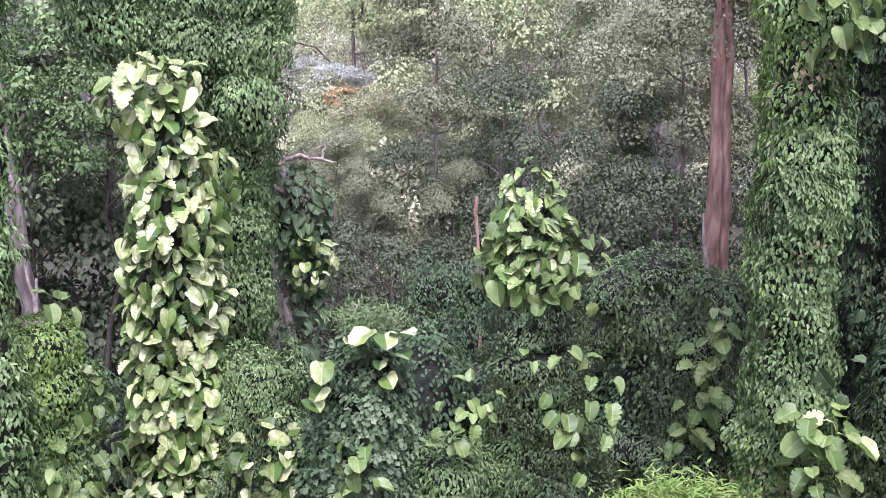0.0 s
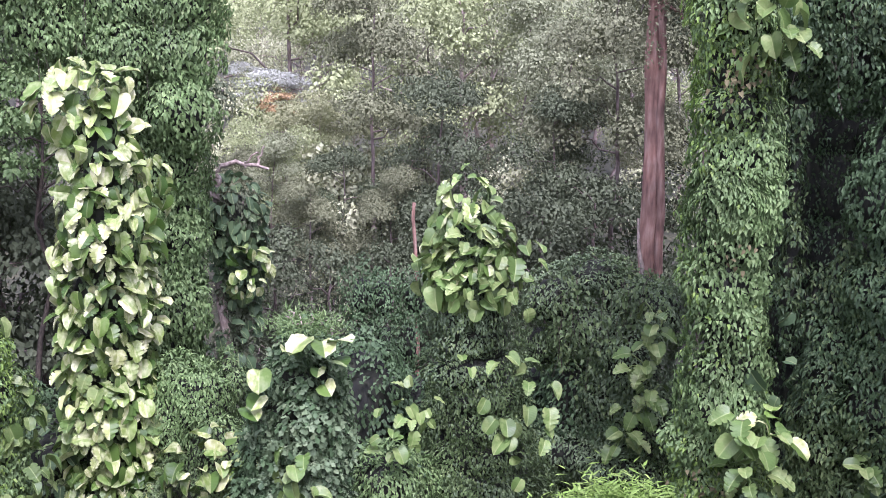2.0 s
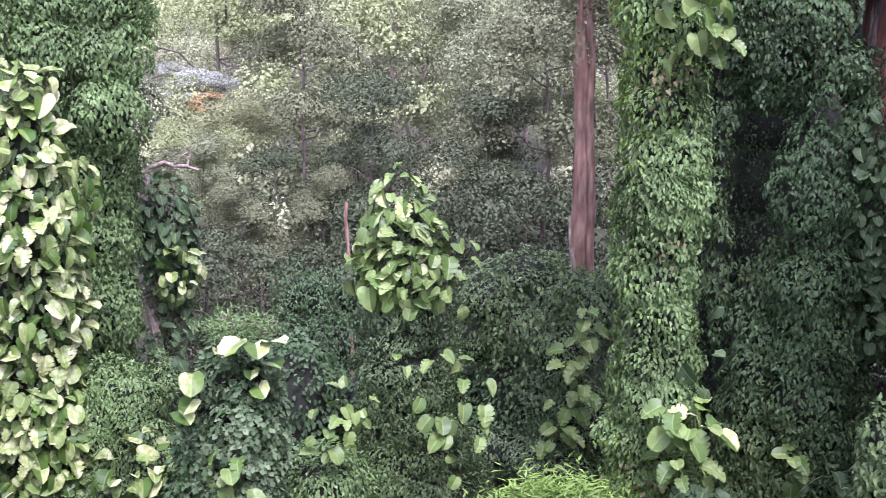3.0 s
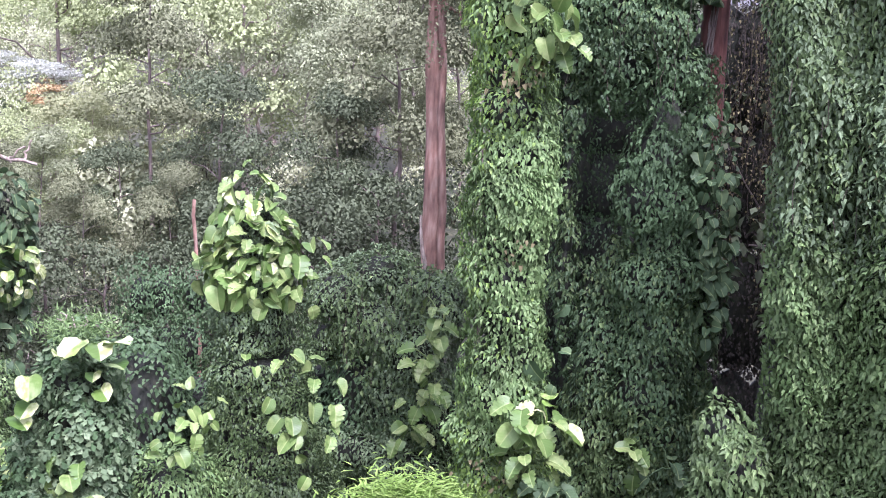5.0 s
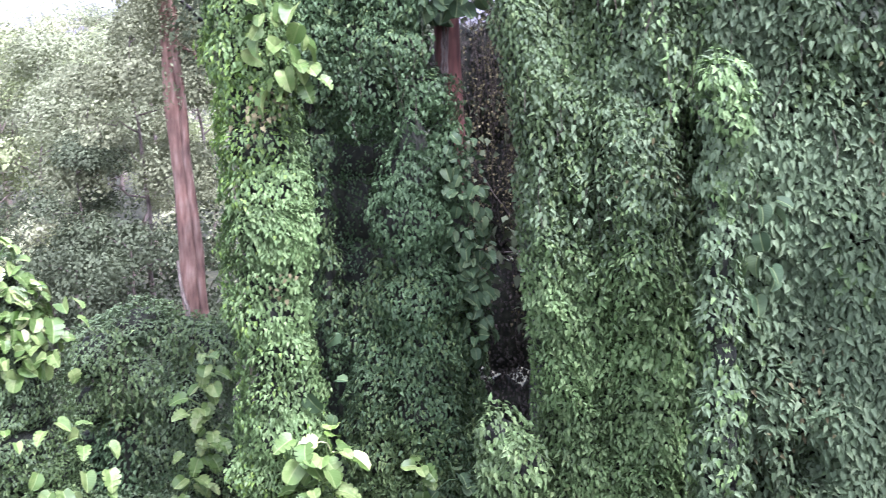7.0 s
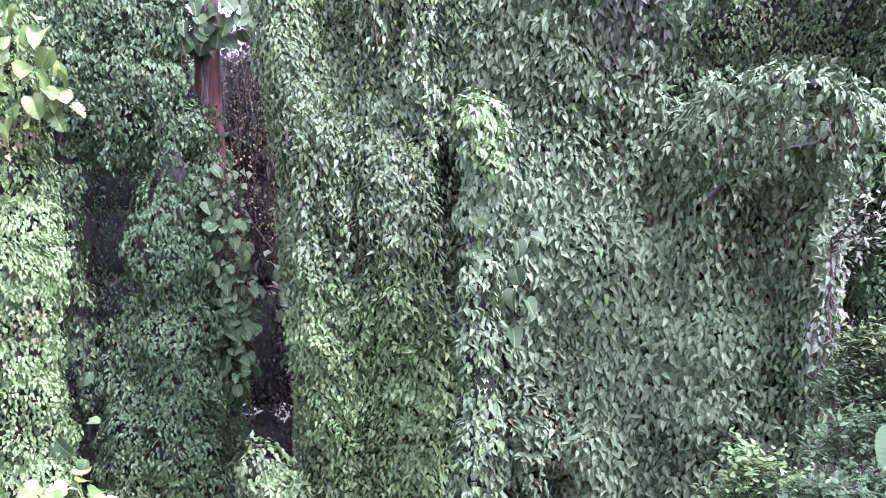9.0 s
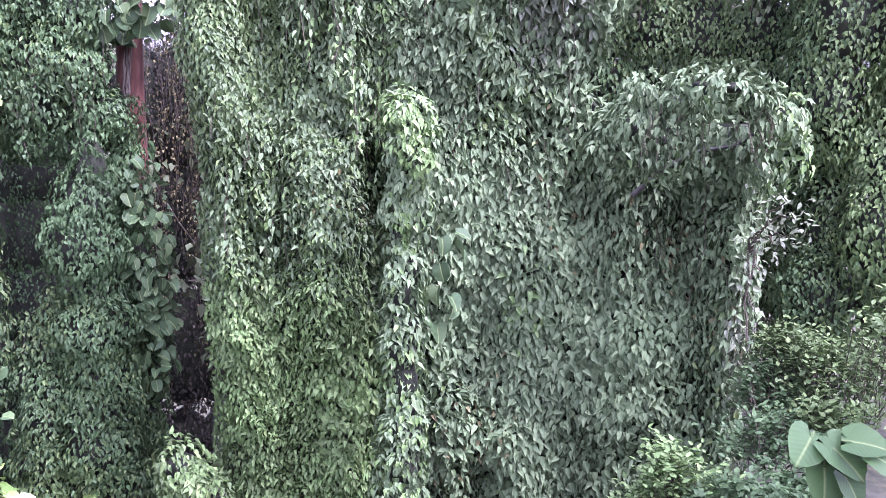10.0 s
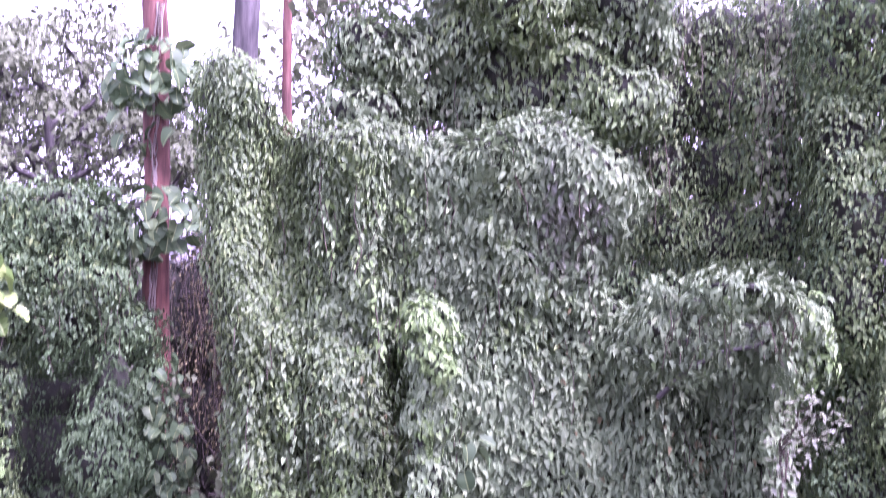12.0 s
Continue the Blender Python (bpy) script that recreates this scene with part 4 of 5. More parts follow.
# middle pillar with pothos head
L = stack(-29.0, -10.8, -28.6, -25, 20, [0.4, 0.66, 0.86, 1.1, 1.35, 1.5], 0.65, 0.08) + footing(-28.7, 20, -24, 1.6)
ob = mass("vine_clad_tree", "broken trunk cloaked in ivy with a head of big pothos leaves", "tree", L)
clad(ob, L, 760, 0.079, IVY, KITE, 0.1, False, 250, extra=(IVY_GREY, 0.45))
HEAD = stack(-29.4, -9.6, -28.9, -13.6, 19.8, [0.3, 0.5, 0.62, 0.7], 0.42, 0.05)
pothos(ob, HEAD, 170, 0.27, POTHOS_GREEN, (BROAD, SPLIT, CUPPED), 0.15)
pothos(ob, HEAD, 40, 0.29, POTHOS, (BROAD, SPLIT, CUPPED), 0.15)
pothos(ob, [lobe(-26.6, -12.6, 19.6, 0.3, 0.3, 0.3), lobe(-30.8, -13.4, 19.6, 0.3, 0.35, 0.3)], 14, 0.36, POTHOS_GREEN)
pothos(ob, [lobe(-27.2, -15.2, 19, 0.3, 0.4, 0.2), lobe(-27.2, -17.6, 18.9, 0.25, 0.25, 0.2), lobe(-29.2, -18.4, 18.9, 0.3, 0.15, 0.2), lobe(-26.9, -20, 18.6, 0.3, 0.35, 0.2),
            lobe(-25.6, -19.8, 18.8, 0.25, 0.35, 0.2), lobe(-26.3, -22.4, 18.5, 0.5, 0.5, 0.2), lobe(-29.7, -14.8, 19.1, 0.2, 0.3, 0.2)], 26, 0.3, POTHOS_GREEN)
L = [lobe(-34, -24, 18.5, 0.7, 0.6, 0.7), lobe(-35, -26, 18.4, 0.8, 0.7, 0.7), lobe(-33, -25, 18.8, 0.8, 1.0, 0.7)] + footing(-34, 18.5, -26, 0.8)
ob = mass("vine_mound", "small rounded mound of fresh ivy", "vine", L)
clad(ob, L, 530, 0.095, IVY_FRESH, KITE, 0.0, False, 80, extra=(IVY_BLUE, 0.4))
pothos(ob, [lobe(-33.2, -21.6, 18.2, 0.35, 0.4, 0.25), lobe(-32.3, -20.4, 18.6, 0.3, 0.25, 0.2)], 22, 0.27, POTHOS_GREEN)

# ivy bush under the red trunk
L = [lobe(-22.4, -13.4, 23.5, 0.8, 0.6, 0.8), lobe(-24.6, -14.6, 23.3, 0.8, 0.7, 0.8), lobe(-20.2, -14.4, 23.3, 1.0, 0.8, 0.8), lobe(-22.6, -16.2, 23, 1.1, 0.8, 0.8), lobe(-25.2, -17, 23.2, 0.6, 0.6, 0.6),
     lobe(-20.4, -17.6, 22.6, 0.9, 1.1, 0.9), lobe(-21.6, -20, 22.4, 0.7, 1.0, 0.7), lobe(-19.4, -21, 22.2, 0.8, 1.4, 0.8), lobe(-19.0, -15.2, 22.8, 0.7, 0.9, 0.8), lobe(-23, -22.6, 22, 1.2, 0.5, 0.6), lobe(-20.5, -23.5, 22, 1.0, 1.0, 0.8)] + footing(-20.5, 22, -23, 1.0) + footing(-25, 23, -24, 0.8)
ob = mass("vine_thicket", "tangled thicket of ivy over fallen branches", "vine", L)
clad(ob, L, 580, 0.091, IVY, KITE, 0.3, False, 250, extra=(IVY_GREY, 0.5))
strands(ob, [spot(rng.uniform(-25, -19), 22, rng.uniform(-17, -13)) for k in range(24)], rng.uniform(0.5, 1.8, 24), IVY, HEART, 0.1, 0.04)
for b, e, k in ((-19.2, -15.4, 5), (-19.4, -16.8, 5), (-19.6, -17.9, 5), (-19.3, -19.2, 6), (-19.9, -19.8, 6), (-20.6, -21.3, 6)):
    rosette(ob, spot(b, 21.3, e), k + 2, 0.31, POTHOS_GREEN)

# ivy pillar
L = stack(-16.0, 9, -15.6, -9, 18, [0.78, 0.75, 0.72], 0.8, 0.08) + stack(-15.6, -9, -15.2, -25, 18, [0.74, 0.72, 0.78, 0.8], 0.8, 0.08) + footing(-15.2, 18, -24, 0.85)
ob = mass("vine_clad_tree", "thick straight trunk sheathed in heart-shaped green ivy", "tree", L)
clad(ob, L, 680, 0.09, IVY_FRESH, POINTED, 0.1, False, 300, extra=(LIME, 0.22))
pothos(ob, [lobe(-14.6, -0.5, 17.3, 0.4, 0.45, 0.2), lobe(-14.3, 1.6, 17.2, 0.35, 0.5, 0.2)], 24, 0.33, POTHOS_GREEN, (BROAD, CUPPED))
rosette(ob, spot(-13.3, 17.4, -0.8), 6, 0.32, POTHOS_GREEN)
rosette(ob, spot(-14.4, 17.1, -20.8), 10, 0.37, POTHOS_GREEN)
rosette(ob, spot(-13.2, 17.0, -20.9), 6, 0.33, POTHOS_GREEN)
rosette(ob, spot(-13.0, 16.9, -20.6), 5, 0.33, POTHOS)
rosette(ob, spot(-13.9, 16.9, -22.9), 10, 0.37, POTHOS_GREEN)
rosette(ob, spot(-12.5, 17.0, -23.9), 12, 0.36, POTHOS_SHADE_TONE)
pothos(ob, [lobe(-13.0, -18, 17.4, 0.25, 0.3, 0.2), lobe(-12.8, -13.9, 17.5, 0.1, 0.2, 0.1)], 4, 0.3, POTHOS_SHADE_TONE)

P = np.concatenate([spot(b, 17.25, e) + rng.normal(size=(k, 3)) * np.array((0.22, 0.08, 0.18)) for b, e, k in ((-15.4, -2.6, 26), (-16.4, -3.4, 14), (-14.9, -12, 10), (-15.8, -23.5, 24))])
v, f, uv = spread(HEART, P, hang(unit(np.array((0, 0, EYE)) - P), 0.5, 0.6, 0.5), 0.1 * rng.uniform(0.6, 1.2, len(P)))
part("withered_leaves", v, f, DRY, ob, "withered brown leaves", kind="stuff", uv=uv)
# arch-shaped vine tree
L = (stack(-8.0, -4.8, -7.6, -24, 19, [0.4, 0.6, 0.72, 0.74, 0.76, 0.85], 0.8) + stack(-12.9, -2.5, -12.5, -15, 19.3, [0.35, 0.2, 0.18], 0.6) + stack(-10.0, -12.5, -10.6, -24, 19.1, [0.2, 0.45, 0.6, 0.65], 0.7) + stack(-11.2, -14, -11.2, -24, 19.2, [0.15, 0.35, 0.5], 0.7)
     + [lobe(b, e, 19.6, 0.8, 0.75, 0.8) for b, e in ((-12.4, 2.6), (-10.4, 3.0), (-8.6, 2.4), (-12.6, 0.4), (-10.6, 0.6), (-8.8, -0.2), (-12.2, -1.8), (-10.4, -2.2), (-14, 3), (-13.8, 0), (-7.6, -2.6))] + stack(-6.1, -5.0, -5.3, -20, 19.5, [0.3, 0.4, 0.42, 0.42], 0.6) + footing(-8, 19, -23, 0.9))
ob = mass("vine_clad_tree", "tree draped in dark ivy that hangs in an arch", "tree", L)
clad(ob, L, 530, 0.095, IVY_BLUE, POINTED, 0.06, False, 300, extra=(IVY, 0.35))
strands(ob, [spot(rng.uniform(-13.2, -7), 18.8, rng.uniform(-2, 2)) for k in range(18)], rng.uniform(0.4, 1.0, 18), IVY_BLUE, HEART, 0.095, 0.04)
rosette(ob, spot(-8.0, 18.1, -21.8), 7, 0.34, POTHOS_GREEN)
rosette(ob, spot(-6.2, 18.1, -22.4), 6, 0.3, POTHOS_SHADE_TONE)
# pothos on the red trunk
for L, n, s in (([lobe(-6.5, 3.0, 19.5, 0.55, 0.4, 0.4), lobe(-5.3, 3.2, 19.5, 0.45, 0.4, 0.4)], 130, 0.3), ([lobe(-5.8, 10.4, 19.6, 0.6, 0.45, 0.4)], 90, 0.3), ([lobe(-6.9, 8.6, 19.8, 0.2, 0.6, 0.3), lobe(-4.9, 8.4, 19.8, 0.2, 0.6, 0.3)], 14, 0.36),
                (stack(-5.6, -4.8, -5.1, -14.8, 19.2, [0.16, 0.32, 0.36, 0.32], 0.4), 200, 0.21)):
    pothos(second_red, L, n, s, POTHOS_SHADE_TONE, (BROAD, CUPPED))
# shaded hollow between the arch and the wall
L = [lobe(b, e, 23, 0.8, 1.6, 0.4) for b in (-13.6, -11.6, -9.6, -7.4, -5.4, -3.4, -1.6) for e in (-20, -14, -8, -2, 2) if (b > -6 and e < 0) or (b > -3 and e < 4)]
ob = mass("dead_vine_screen", "screen of dry brown vines with few leaves over a shade-dark core", "vine", L)
# Near-black core puts the hollow's shade behind the dry vines.
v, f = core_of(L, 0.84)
part("vine_tangle", v, f, SHADE_THATCH, ob, kind="stuff", smooth=True)
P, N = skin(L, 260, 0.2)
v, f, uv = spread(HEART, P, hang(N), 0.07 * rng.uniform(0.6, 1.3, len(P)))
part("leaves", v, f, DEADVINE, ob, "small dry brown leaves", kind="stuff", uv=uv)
strands(ob, [spot(rng.uniform(-5.2, -1.2), 22.1, rng.uniform(-6, 6)) for k in range(60)], rng.uniform(1.5, 5, 60), DRY, HEART, 0.06, 0.1, 0.1)
# Added curtain, near-black so that the arch's hollow looks deep in shade.
L = [lobe(b, e, 22.2, 0.6, 1.1, 0.4) for b in (-13.8, -12.2, -10.6, -9.2) for e in (-5, -8, -11.5, -15, -18.5, -22)]
ob = mass("vine_curtain", "added black-green vine curtain that stands for the shade behind the arch", "vine", L)
clad(ob, L, 190, 0.085, IVY_BLUE, KITE, 0.3, True, 0, shrink=0.85)
L = [lobe(-3.6, -20.4, 16.4, 0.4, 0.45, 0.4), lobe(-2.6, -22, 16.2, 0.6, 0.6, 0.5)] + footing(-3, 16.4, -22, 0.6)
ob = mass("vine_mound", "small ivy mound at the foot of the vine wall", "vine", L)
clad(ob, L, 390, 0.112, IVY, POINTED, 0.05, False, 60, extra=(IVY_FRESH, 0.4))

# the vine wall: a hanging sheet of leaves with drapes, bulges and pits
def wall_edge(e):
    """Bearings of the wall's two sides at an angle up."""
    left = np.interp(e, [-24, -17, -13, -4.6, 4, 11, 13], [-1.5, -1.8, -2.1, -2.5, -3.7, -3.8, -3.0])
    right = np.interp(e, [-24, -18, -10, -4.5, -2.2, -1.8, -0.5, 1, 4.3, 6, 8.6, 9], [26.0, 26.2, 26.6, 27.0, 26.6, 19.0, 17.6, 18.0, 19.8, 18.8, 16.6, 15])
    return left, right


def wall_top(b):
    return np.interp(b, [-4, -2.8, -1.0, 0.2, 0.9, 1.6, 4.1, 6.8, 8.2, 12, 13.6, 15.4, 17.2, 19, 20], [11.0, 12.2, 11.6, 9.2, 8.0, 8.2, 8.6, 8.2, 7.6, 8.2, 8.8, 8.7, 7.2, 5.8, 4.4])


def knoll(b, e, b0, e0, wb, we):
    return np.exp(-((b - b0) / wb) ** 2 - ((e - e0) / we) ** 2)


def wall_depth(b, e):
    """How far the wall's leaves stand from the lookout, and how far each place stands out on a drape."""
    q = np.stack([b * 0.272, 0 * b, 15.6 * np.tan(np.radians(e))], -1)
    drape = ripple(q * np.array((1, 1, 0.1)) + 1.0, 2.6) + 0.25 * ripple(q * np.array((1, 1, 0.16)) + 4.0, 5.5)
    clump = ripple(q * np.array((1, 1, 0.7)) + 8.0, 1.25)
    rough = np.interp(b, [-3, 6, 9, 19, 21, 25], [0.3, 0.5, 0.17, 0.2, 0.42, 0.34])
    left, right = wall_edge(e)
    d = 15.8 - rough * drape - 0.28 * clump - 0.12 * ripple(q + 2.0, 3.0) - 0.3 * tufts(q, 0.55) * (0.6 + 0.4 * ripple(q + 5.0, 0.8))
    d += 0.8 * np.clip((left + 1.6 - b) / 1.6, 0, 1) ** 2 + 0.7 * np.clip((b - right + 1.2) / 1.2, 0, 1) ** 2
    d -= 0.55 * knoll(b, e, 4.0, 6.6, 2.4, 2.0) + 0.6 * knoll(b, e, 15.8, 6.0, 2.3, 2.2) + 0.3 * knoll(b, e, 11.0, 6.5, 1.2, 2.4)
    d -= 0.35 * knoll(b, e, 5.6, -1.0, 0.9, 4.0) + 0.3 * knoll(b, e, 4.2, -13.0, 3.0, 6.0)
    d += 0.7 * knoll(b, e, 6.5, -5.2, 0.5, 1.8) + 0.5 * knoll(b, e, 12.6, -21.0, 1.0, 1.5) + 0.3 * knoll(b, e, 16.8, -7.4, 0.7, 1.0)
    d += 0.45 * np.clip((e - wall_top(b) + 1.2) / 1.2, 0, 1) ** 2
    return d, drape


def wall_points(per_m2, back=0.0):
    """Evenly scattered places on the wall, with outward normals and how far each stands out."""
    pitch = math.degrees(1 / math.sqrt(per_m2) / 15.6)
    bb, ee = np.meshgrid(np.arange(-4.5, 27.6, pitch), np.arange(-23.5, 12.6, pitch))
    b = bb.ravel() + rng.uniform(-0.6, 0.6, bb.size) * pitch
    e = ee.ravel() + rng.uniform(-0.6, 0.6, bb.size) * pitch
    left, right = wall_edge(e)
    wave = 0.25 * ripple(np.stack([b, 0 * b, e], -1), 1.1)
    keep = (b > left + wave) & (b < right + wave) & (e < wall_top(b) + wave)
    b, e = b[keep], e[keep]

    def place(b, e):
        d = wall_depth(b, e)[0] + back
        return np.stack([d * np.sin(np.radians(b)), d * np.cos(np.radians(b)), EYE + d * np.tan(np.radians(e))], -1)

    P = place(b, e)
    N = unit(np.cross(place(b + 0.25, e) - place(b - 0.25, e), place(b, e + 0.25) - place(b, e - 0.25)))
    N *= -np.sign((N * P).sum(1))[:, None]
    return P, N, b, e, wall_depth(b, e)[1]


wall = thing("vine_wall", down(12, 15.8), "great hanging wall of dull-green heart-shaped vine leaves", "vine")
nb, ne = 130, 140
b, e = (q.ravel() for q in np.meshgrid(np.linspace(-4, 27.2, nb), np.linspace(-23.5, 12.2, ne)))
left, right = wall_edge(e)
hidden = (b > left + 0.25) & (b < right - 0.25) & (e < wall_top(b) - 0.3)
d = wall_depth(b, e)[0] + 0.3
v = np.stack([d * np.sin(np.radians(b)), d * np.cos(np.radians(b)), EYE + d * np.tan(np.radians(e))], -1)
f = np.array([(i * nb + j, i * nb + j + 1, (i + 1) * nb + j + 1, (i + 1) * nb + j) for i in range(ne - 1) for j in range(nb - 1)], np.int32)
f = f[hidden[f].all(1)]
low = v[:nb][(b[:nb] > -1.2) & (b[:nb] < 25.8)]
hem = np.concatenate([low, low * np.array((1.03, 1.03, 1))])
nb = len(low)
hem[nb:, 2] = ground_height(hem[nb:, 0], hem[nb:, 1]) - 0.2
# Near-black backing sheet paints the shade seen through the wall's leaves.
part("vine_tangle", v, f, SHADE_THATCH, wall, kind="stuff", smooth=True)
part("vine_foot", hem, np.array([(j, j + 1, nb + j + 1, nb + j) for j in range(nb - 1)], np.int32), SHADE_THATCH, wall, kind="stuff", smooth=True)
for per_m2, back, lone in ((420, 0.1, 0), (980, 0.0, 300)):
    P, N, b, e, stand_out = wall_points(per_m2, back)
    thin = rng.random(len(P)) < np.interp(b, [2, 10], [1.0, 0.52])
    P, N, b, e, stand_out = P[thin], N[thin], b[thin], e[thin], stand_out[thin]
    way = np.stack([ripple(P, 2.4), ripple(P + 9.1, 2.4), ripple(P - 6.3, 2.4)], 1)
    ax = hang(unit(N + way * 0.5), 0.4, 0.42, 0.45)
    P = P + N * rng.uniform(-0.07, 0.07, (len(P), 1))
    s = np.interp(b, [2, 10], [0.092, 0.136]) * rng.uniform(0.72, 1.22, len(P))
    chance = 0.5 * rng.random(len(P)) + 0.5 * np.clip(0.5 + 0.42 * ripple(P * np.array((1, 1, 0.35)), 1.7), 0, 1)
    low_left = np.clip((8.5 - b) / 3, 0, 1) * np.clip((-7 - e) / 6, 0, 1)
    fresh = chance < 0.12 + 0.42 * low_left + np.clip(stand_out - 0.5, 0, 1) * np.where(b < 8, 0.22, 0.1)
    # Two patches of paler leaves put the wall's bright sheen into colour.
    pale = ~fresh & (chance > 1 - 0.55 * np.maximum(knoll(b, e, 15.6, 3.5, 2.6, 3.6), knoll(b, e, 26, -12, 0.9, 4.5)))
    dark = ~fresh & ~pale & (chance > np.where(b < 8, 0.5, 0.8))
    one = np.zeros(len(P), bool)
    one[rng.permutation(np.flatnonzero((np.abs(b - 13) < 8) & (e < 0) & ~fresh & ~pale & ~dark))[:lone]] = True
    if lone:
        leaf_objects("leaf", POINTED, IVY_GREY, wall, P[one], ax[one], s[one])
    for mask, material in ((fresh, IVY_FRESH), (pale, SHEEN_PALE), (dark, IVY), (~fresh & ~pale & ~dark & ~one, IVY_GREY)):
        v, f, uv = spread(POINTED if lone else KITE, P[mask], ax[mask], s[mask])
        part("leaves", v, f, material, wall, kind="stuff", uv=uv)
L = stack(8.3, -2.4, 8.2, -23, 14.75, [0.3, 0.34, 0.28, 0.28, 0.32, 0.4], 0.5, 0.14) + [lobe(8.3, -2.0, 14.6, 0.3, 0.25, 0.3), lobe(9.0, -3.6, 14.7, 0.22, 0.35, 0.25)]
finger = mass("vine_clad_tree", "slim vine-wrapped stem standing proud of the vine wall", "vine", L)
clad(finger, L, 390, 0.112, IVY_GREY, POINTED, 0.0, False, 150, extra=(IVY_FRESH, 0.62))
clad(finger, [lobe(8.3, -2.2, 14.55, 0.34, 0.3, 0.3), lobe(8.6, -4.2, 14.6, 0.24, 0.4, 0.25), lobe(8.2, -7.5, 14.6, 0.16, 0.5, 0.2)], 390, 0.112, IVY_FRESH, POINTED, 0.1, False, 40, core=False)
for count, b0, b1, e0, e1, material in ((46, -2, 17, -8, 7, IVY_GREY), (20, 19.5, 25.5, -12, -4, IVY_GREY), (26, -1, 8, -6, 6, IVY_FRESH)):
    b, e = rng.uniform(b0, b1, count), rng.uniform(e0, e1, count)
    strands(wall, [spot(x, d - 0.06, y) for x, y, d in zip(b, e, wall_depth(b, e)[0])], rng.uniform(0.5, 1.3, count), material, POINTED, 0.11, 0.045, 0.07)
P = []
for x, y, k in ((12.4, -18.6, 26), (13.6, -16.4, 16), (10.6, -20.5, 22), (11.4, -17.2, 12), (17.2, -8.2, 24), (22.4, -9.2, 30), (15.5, -3.5, 14), (3.2, -6.5, 16), (6.5, -7.4, 18), (24.2, -13, 20), (20.3, -6.6, 14)):
    b, e = x + rng.normal(size=k) * 0.8, y + rng.normal(size=k) * 0.9
    P += [spot(u, d, w) for u, w, d in zip(b, e, wall_depth(b, e)[0] - 0.02)]
P = np.array(P)
N = np.tile(unit(np.array((-0.1, -1.0, 0.3))), (len(P), 1))
v, f, uv = spread(POINTED, P, hang(N, 0.4, 0.5, 0.5), 0.11 * rng.uniform(0.6, 1.2, len(P)))
part("withered_leaves", v, f, DRY, wall, "withered yellow-brown leaves", kind="stuff", uv=uv)
pothos(wall, [lobe(9.9, -8.8, 14.9, 0.14, 0.35, 0.12), lobe(10.0, -11.6, 14.9, 0.12, 0.4, 0.12)], 14, 0.22, POTHOS_SHADE_TONE, (BROAD, CUPPED))
# umbrella-shaped overhang
L = [lobe(20.6, -0.9, 14.9, 0.32, 0.26, 0.4), lobe(21.9, -1.1, 14.8, 0.3, 0.2, 0.5), lobe(23.2, -0.3, 14.7, 0.4, 0.2, 0.5), lobe(24.7, -0.4, 14.6, 0.4, 0.24, 0.5), lobe(26.0, -0.8, 14.7, 0.35, 0.22, 0.5), lobe(27.1, -1.7, 14.9, 0.3, 0.3, 0.4), lobe(20.0, -2.6, 15, 0.42, 0.5, 0.5), lobe(26.9, -3.6, 15.3, 0.3, 0.5, 0.4), lobe(21.4, -3.4, 15.1, 0.4, 0.4, 0.4), lobe(18.8, -3.4, 15.2, 0.4, 0.5, 0.4)]
ob = mass("vine_overhang", "overhanging umbrella of vine leaves on a bent branch", "vine", L)
clad(ob, L, 390, 0.112, IVY_GREY, POINTED, 0.0, False, 100, extra=(IVY_FRESH, 0.25), shrink=0.3)
strands(ob, [spot(rng.uniform(20, 27.5), 14.5, rng.uniform(-2.5, -1)) for k in range(22)], rng.uniform(0.2, 0.7, 22), IVY_GREY, POINTED, 0.11, 0.05, 0.08)
v, f = tube(bend(spot(20, 15.7, -6), spot(26.5, 15.3, -2.6), 9, -0.2, 0.04), np.linspace(0.04, 0.02, 9), 7)
part("bent_branch", v, f, BARK_DARK, ob, smooth=True)
# vine-hung crown over the wall
L = [lobe(b + rng.normal() * 0.5, e + rng.normal() * 0.5, 17.4 + rng.normal() * 0.4, 0.7, 0.65, 0.6) for b in np.arange(4.5, 19, 2.4) for e in (9.4, 11.8, 14.2, 16.6) if not (b < 7 and e > 14)]
ob = mass("vine_clad_tree", "tree crown overgrown with drooping dark vines", "tree", L)
clad(ob, L, 380, 0.12, IVY_GREY, POINTED, 0.3, False, 60, extra=(IVY, 0.4))
strands(ob, [spot(rng.uniform(4, 36), 17, rng.uniform(9, 16)) for k in range(45)], rng.uniform(0.6, 2.2, 45), CROWN_DARK, HEART, 0.11)
# pale glossy branch
spray = thing("leafy_branch", spot(26.2, 14.8, -9), "branch with pale glossy leaves jutting from the vine wall", "branch")
ends = [spot(b, 14.5, e) for b, e in ((28.6, -6.4), (28.2, -7.6), (27.6, -6.0), (27.2, -8.2), (26.6, -9.5), (26.4, -11.5), (26.2, -13.2))]
PP = []
for p in ends:
    line = bend(spot(26.0, 15, -8.5), p, 6, -0.1, 0.04)
    v, f = tube(line, np.linspace(0.02, 0.008, 6), 5)
    part("twig", v, f, STEM, spray, smooth=True)
    PP.append(line[2:].repeat(12, 0) + rng.normal(size=(48, 3)) * np.array((0.16, 0.16, 0.13)))
P = np.concatenate(PP)
N = unit(rng.normal(size=P.shape) * 0.6 + np.array((-0.2, -0.5, 0.9)))
leaf_objects("leaf", OVAL, SHEEN_PALE, spray, P[:250], hang(N, 0.8, 0.5, 0.6)[:250], 0.105 * rng.uniform(0.6, 1.2, 250))

